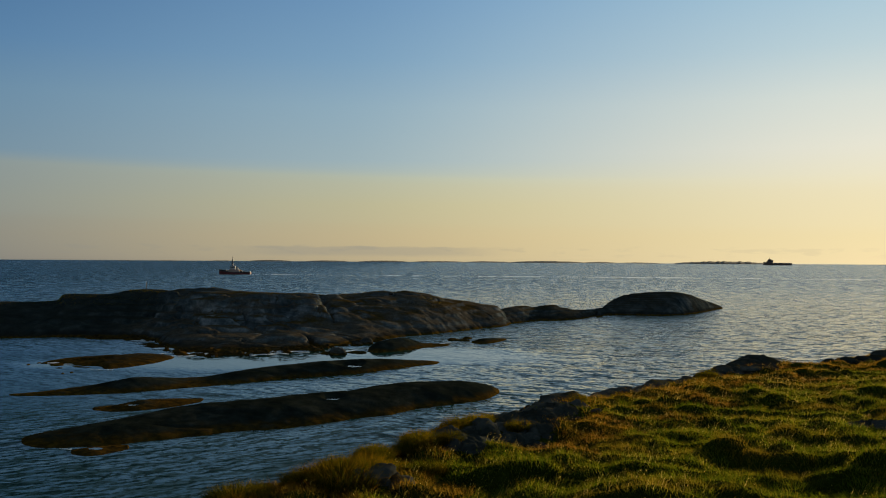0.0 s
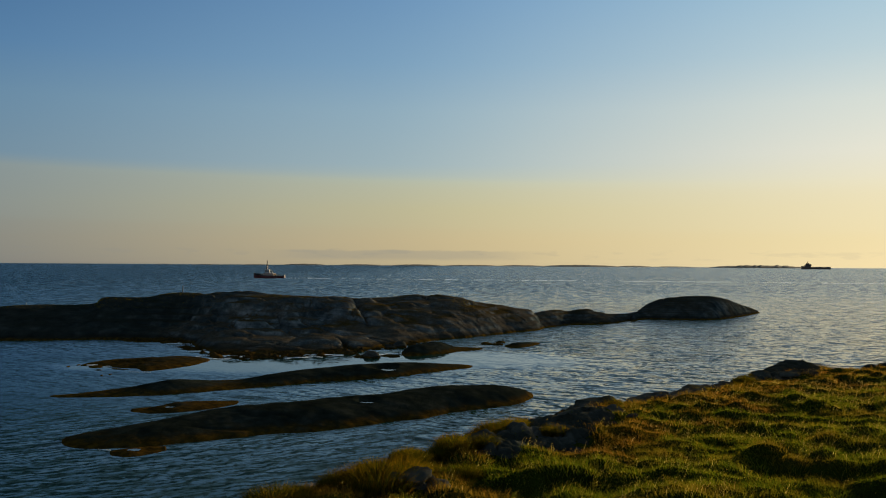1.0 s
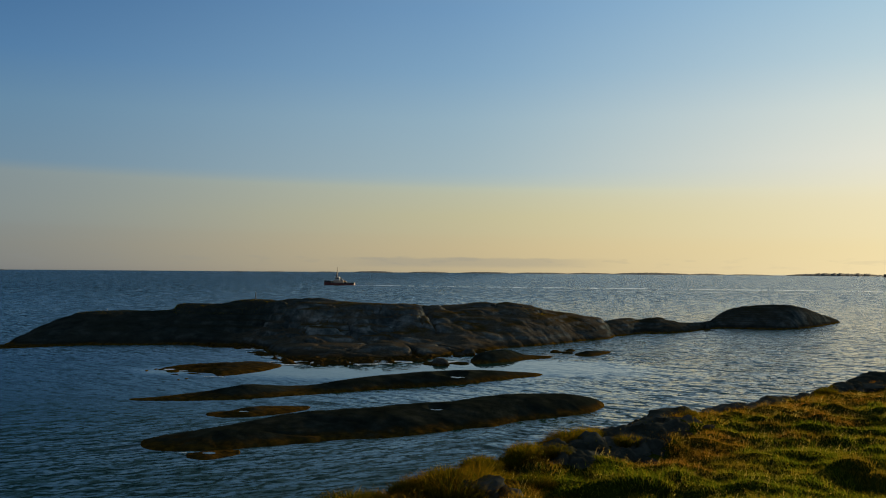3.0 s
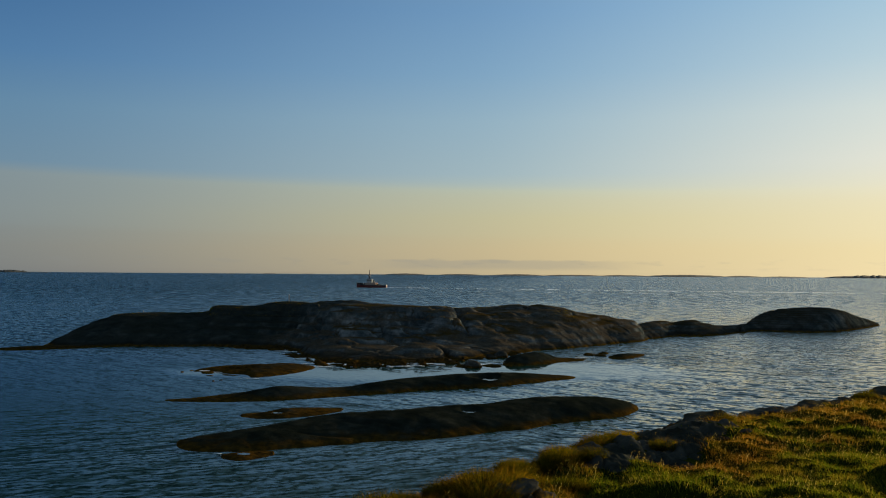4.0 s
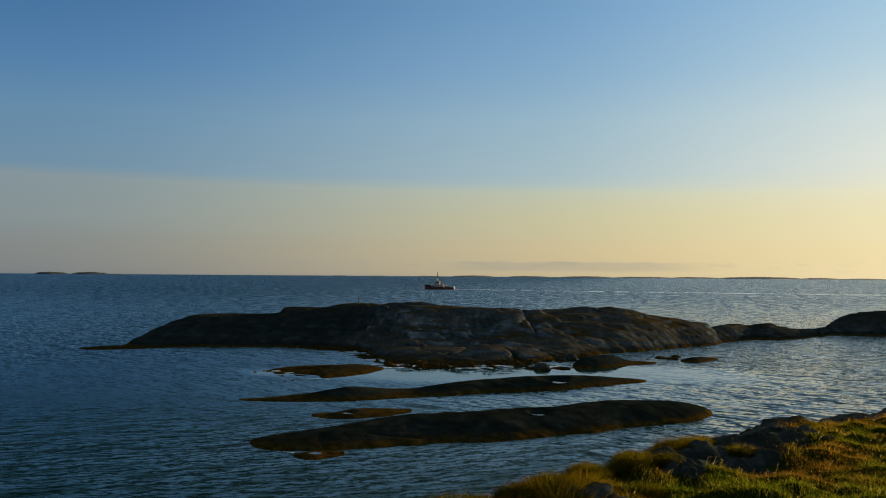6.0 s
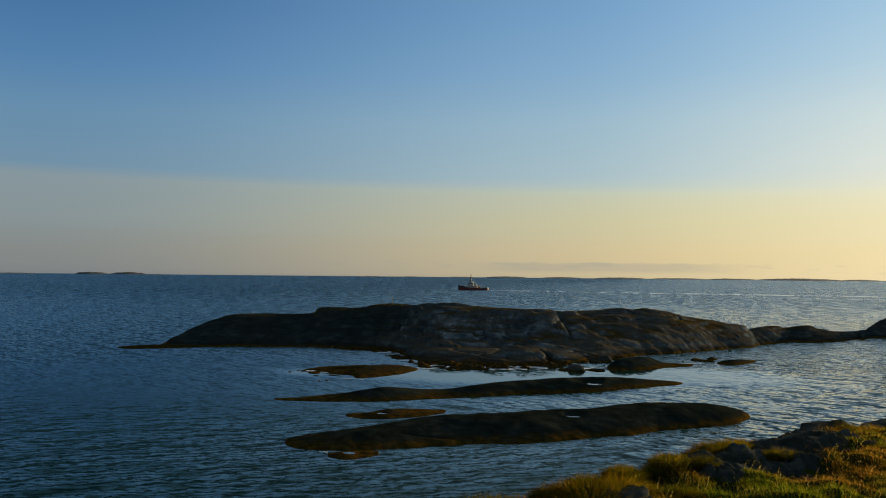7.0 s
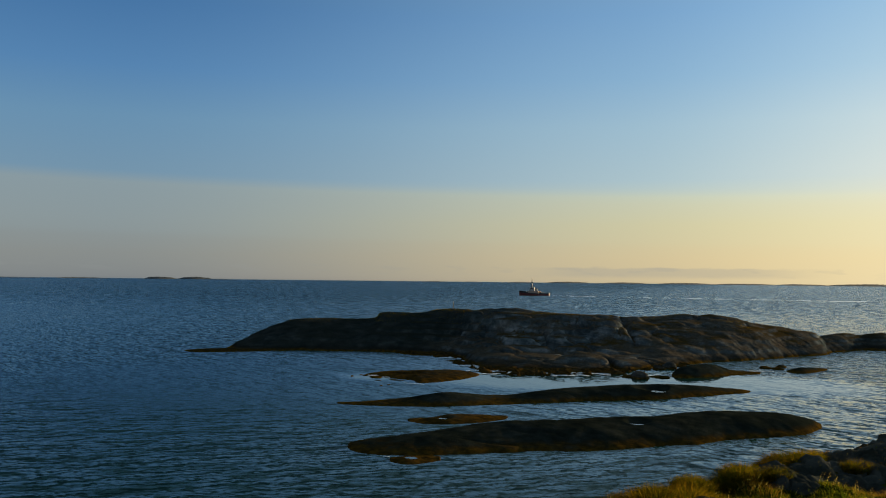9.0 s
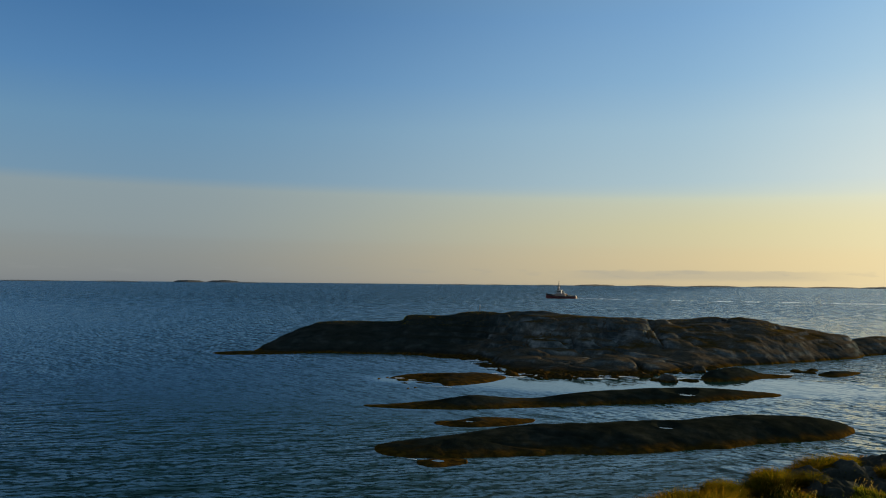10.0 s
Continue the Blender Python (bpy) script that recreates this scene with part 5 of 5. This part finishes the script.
# ---------------------------------------------------------------- foam of the wake
def foam_material():
    """The smoothed, foam-flecked water that a ship leaves behind."""
    m, nt, b = material("wake_slick")
    pos = position(nt)
    mp = node(nt, "ShaderNodeMapping", {"Vector": pos, "Scale": (0.7, 0.3, 1.0)})
    f = noise_tex(nt, mp.outputs["Vector"], 0.4, 5, 0.65)
    nt.links.new(ramp(nt, f, [(0.4, (0.42, 0.44, 0.45)), (0.62, (0.82, 0.83, 0.83))]), b.inputs["Base Color"])
    b.inputs["Roughness"].default_value, b.inputs["IOR"].default_value = 0.14, 1.333
    nt.links.new(node(nt, "ShaderNodeVectorMath", {0: (0.0, -0.035, 1.0)}, operation='NORMALIZE').outputs["Vector"], b.inputs["Normal"])
    clear = node(nt, "ShaderNodeBsdfTransparent")
    fac = maths(nt, 'MULTIPLY', step_node(nt, noise_tex(nt, mp.outputs["Vector"], 0.12, 4, 0.6), 0.42, 0.56), step_node(nt, f, 0.28, 0.42))
    mx = node(nt, "ShaderNodeMixShader", {"Fac": fac, 1: clear.outputs["BSDF"], 2: b.outputs["BSDF"]})
    nt.links.new(mx.outputs["Shader"], nt.nodes["Material Output"].inputs["Surface"])
    return m


FOAM = foam_material()


def foam_strip(name, line, w0, w1, label):
    p = smooth_rows(line, 160)
    d = np.gradient(p, axis=0)
    nrm = np.stack([-d[:, 1], d[:, 0]], -1) / np.linalg.norm(d, axis=1)[:, None]
    w = np.linspace(w0, w1, 160)[:, None] * (1 + 0.3 * fbm(p[:, :1] * 0.03, p[:, 1:] * 0.03, 3, 5))
    co = np.stack([np.column_stack([p - nrm * w, np.full(160, 0.04)]), np.column_stack([p + nrm * w, np.full(160, 0.04)])], 1).reshape(-1, 3)
    ob = mesh_object(name, co, grid_faces(160, 2), FOAM, False)
    return tagged(ob, label, "wake", kind="structure")


foam_strip("wake", [(-113, 521), (-60, 511), (-26, 503), (36, 495), (139, 485), (280, 455), (400, 410)], 3.0, 17.0, "white foam streak of the tugboat's wake")
foam_strip("wake_edge", [(-20, 424), (5, 421), (118, 411), (230, 390), (330, 360)], 1.0, 3.5, "faint foam line on the open sea")

# ---------------------------------------------------------------- distance
def isle_material():
    m, nt, b = material("far_rock_and_heath")
    pos = position(nt)
    nt.links.new(ramp(nt, noise_tex(nt, pos, 0.03, 5), [(0.35, (0.012, 0.014, 0.014)), (0.65, (0.035, 0.035, 0.03))]), b.inputs["Base Color"])
    b.inputs["Roughness"].default_value = 0.95
    return m


ISLE = isle_material()


def far_island(a0, a1, r, h, seed, label="low dark rocky island on the horizon", humps=0.55):
    """An island between two bearings, degrees left of +Y."""
    nu, nv = 120, 14
    az = np.radians(np.linspace(a0, a1, nu))
    d = np.linspace(-1, 1, nv)
    s = np.linspace(0, 1, nu)
    depth = 60 + 140 * np.sin(np.pi * s) ** 0.6
    rr = r + depth[:, None] * d[None, :]
    x, y = -np.sin(az)[:, None] * rr, np.cos(az)[:, None] * rr
    along = s * abs(a1 - a0) * 7.0
    prof = np.sin(np.pi * s) ** 0.5 * (0.82 + 0.45 * humps * fbm(along, along * 0 + seed, 4, seed))
    z = h * np.clip(prof, 0.02, None)[:, None] * np.cos(d * np.pi / 2)[None, :] ** 0.7 - 0.3
    z = z + 0.08 * h * fbm(x * 0.02, y * 0.02, 3, seed + 2) * (z > 1)
    ob = mesh_object("far_island", np.stack([x, y, z], -1).reshape(-1, 3), grid_faces(nu, nv), ISLE)
    return tagged(ob, label, "island", "islands on the horizon")


for a0, a1, h, seed in ((38.4, 36.45, 15, 1), (36.38, 34.25, 16, 17), (34.7, 33.0, 5, 18), (43.5, 40.4, 7, 2), (50.0, 44.2, 6, 3), (20.6, 19.5, 5, 14), (18.2, 16.9, 5, 4), (15.2, 13.4, 6, 5), (12.6, 9.9, 13, 6), (9.0, 6.2, 11, 7), (5.6, 2.2, 12, 8), (2.1, -1.6, 11, 9), (-1.4, -4.5, 12, 10), (-4.4, -9.3, 14, 11), (-9.1, -11.4, 12, 12), (-11.2, -14.1, 9, 13), (-14.9, -20.6, 19, 15), (-26.5, -31, 8, 16)):
    far_island(a0, a1, 4350.0 + 12 * seed, h * (0.85 if seed in (1, 11, 15, 17) else 0.68), seed, humps=0.6 if seed in (1, 15, 17) else 0.35)

# supply ship far out
SHIP_AZ, SHIP_R = radians(-21.06), 3000.0
ship = empty_thing("supply_ship", pose(-math.sin(SHIP_AZ) * SHIP_R, math.cos(SHIP_AZ) * SHIP_R, 0, 0, 0, 159))
part("hull", loft_hull([(-43, 7, 6.5, 6.0, -3), (-36, 8.5, 8.5, 5.6, -5), (-10, 9, 9, 5.6, -5), (12, 9, 9, 6.0, -5), (16, 9, 8.5, 8.5, -5), (30, 7, 5, 9.0, -5), (40, 2.5, 1.2, 9.8, -3), (43.5, 0.4, 0.2, 10.2, -1)]), SHIP, ship, "dark low working hull")
house = boxed("superstructure", SHIP, ship, (13, 34, -8, 8, 8.5, 12.5), bevel=0.5)
boxed("upper_deck", SHIP, house, (15, 31, -7, 7, 12.5, 16), bevel=0.5)
boxed("bridge", SHIP, ship, (18, 29, -8, 8, 16, 19.2), bevel=0.4, taper=0.12)
for sgn in (1, -1):
    boxed("funnel", SHIP, ship, (13, 16, sgn * 5 - 1, sgn * 5 + 1, 12.5, 16.5), bevel=0.3)
mast = rod("mast", SHIP, ship, (24, 0, 19), (24, 0, 26), 0.9, 0.4)
rod("yard", SHIP, mast, (24, -3, 22.5), (24, 3, 22.5), 0.4)
for sgn in (1, -1):
    boxed("cargo_rail", SHIP, ship, (-42, 12, sgn * 8.2 - 0.4, sgn * 8.2 + 0.4, 5.5, 7.4), bevel=0.1)
tagged(ship, "dark supply ship with long low deck far out", "ship")
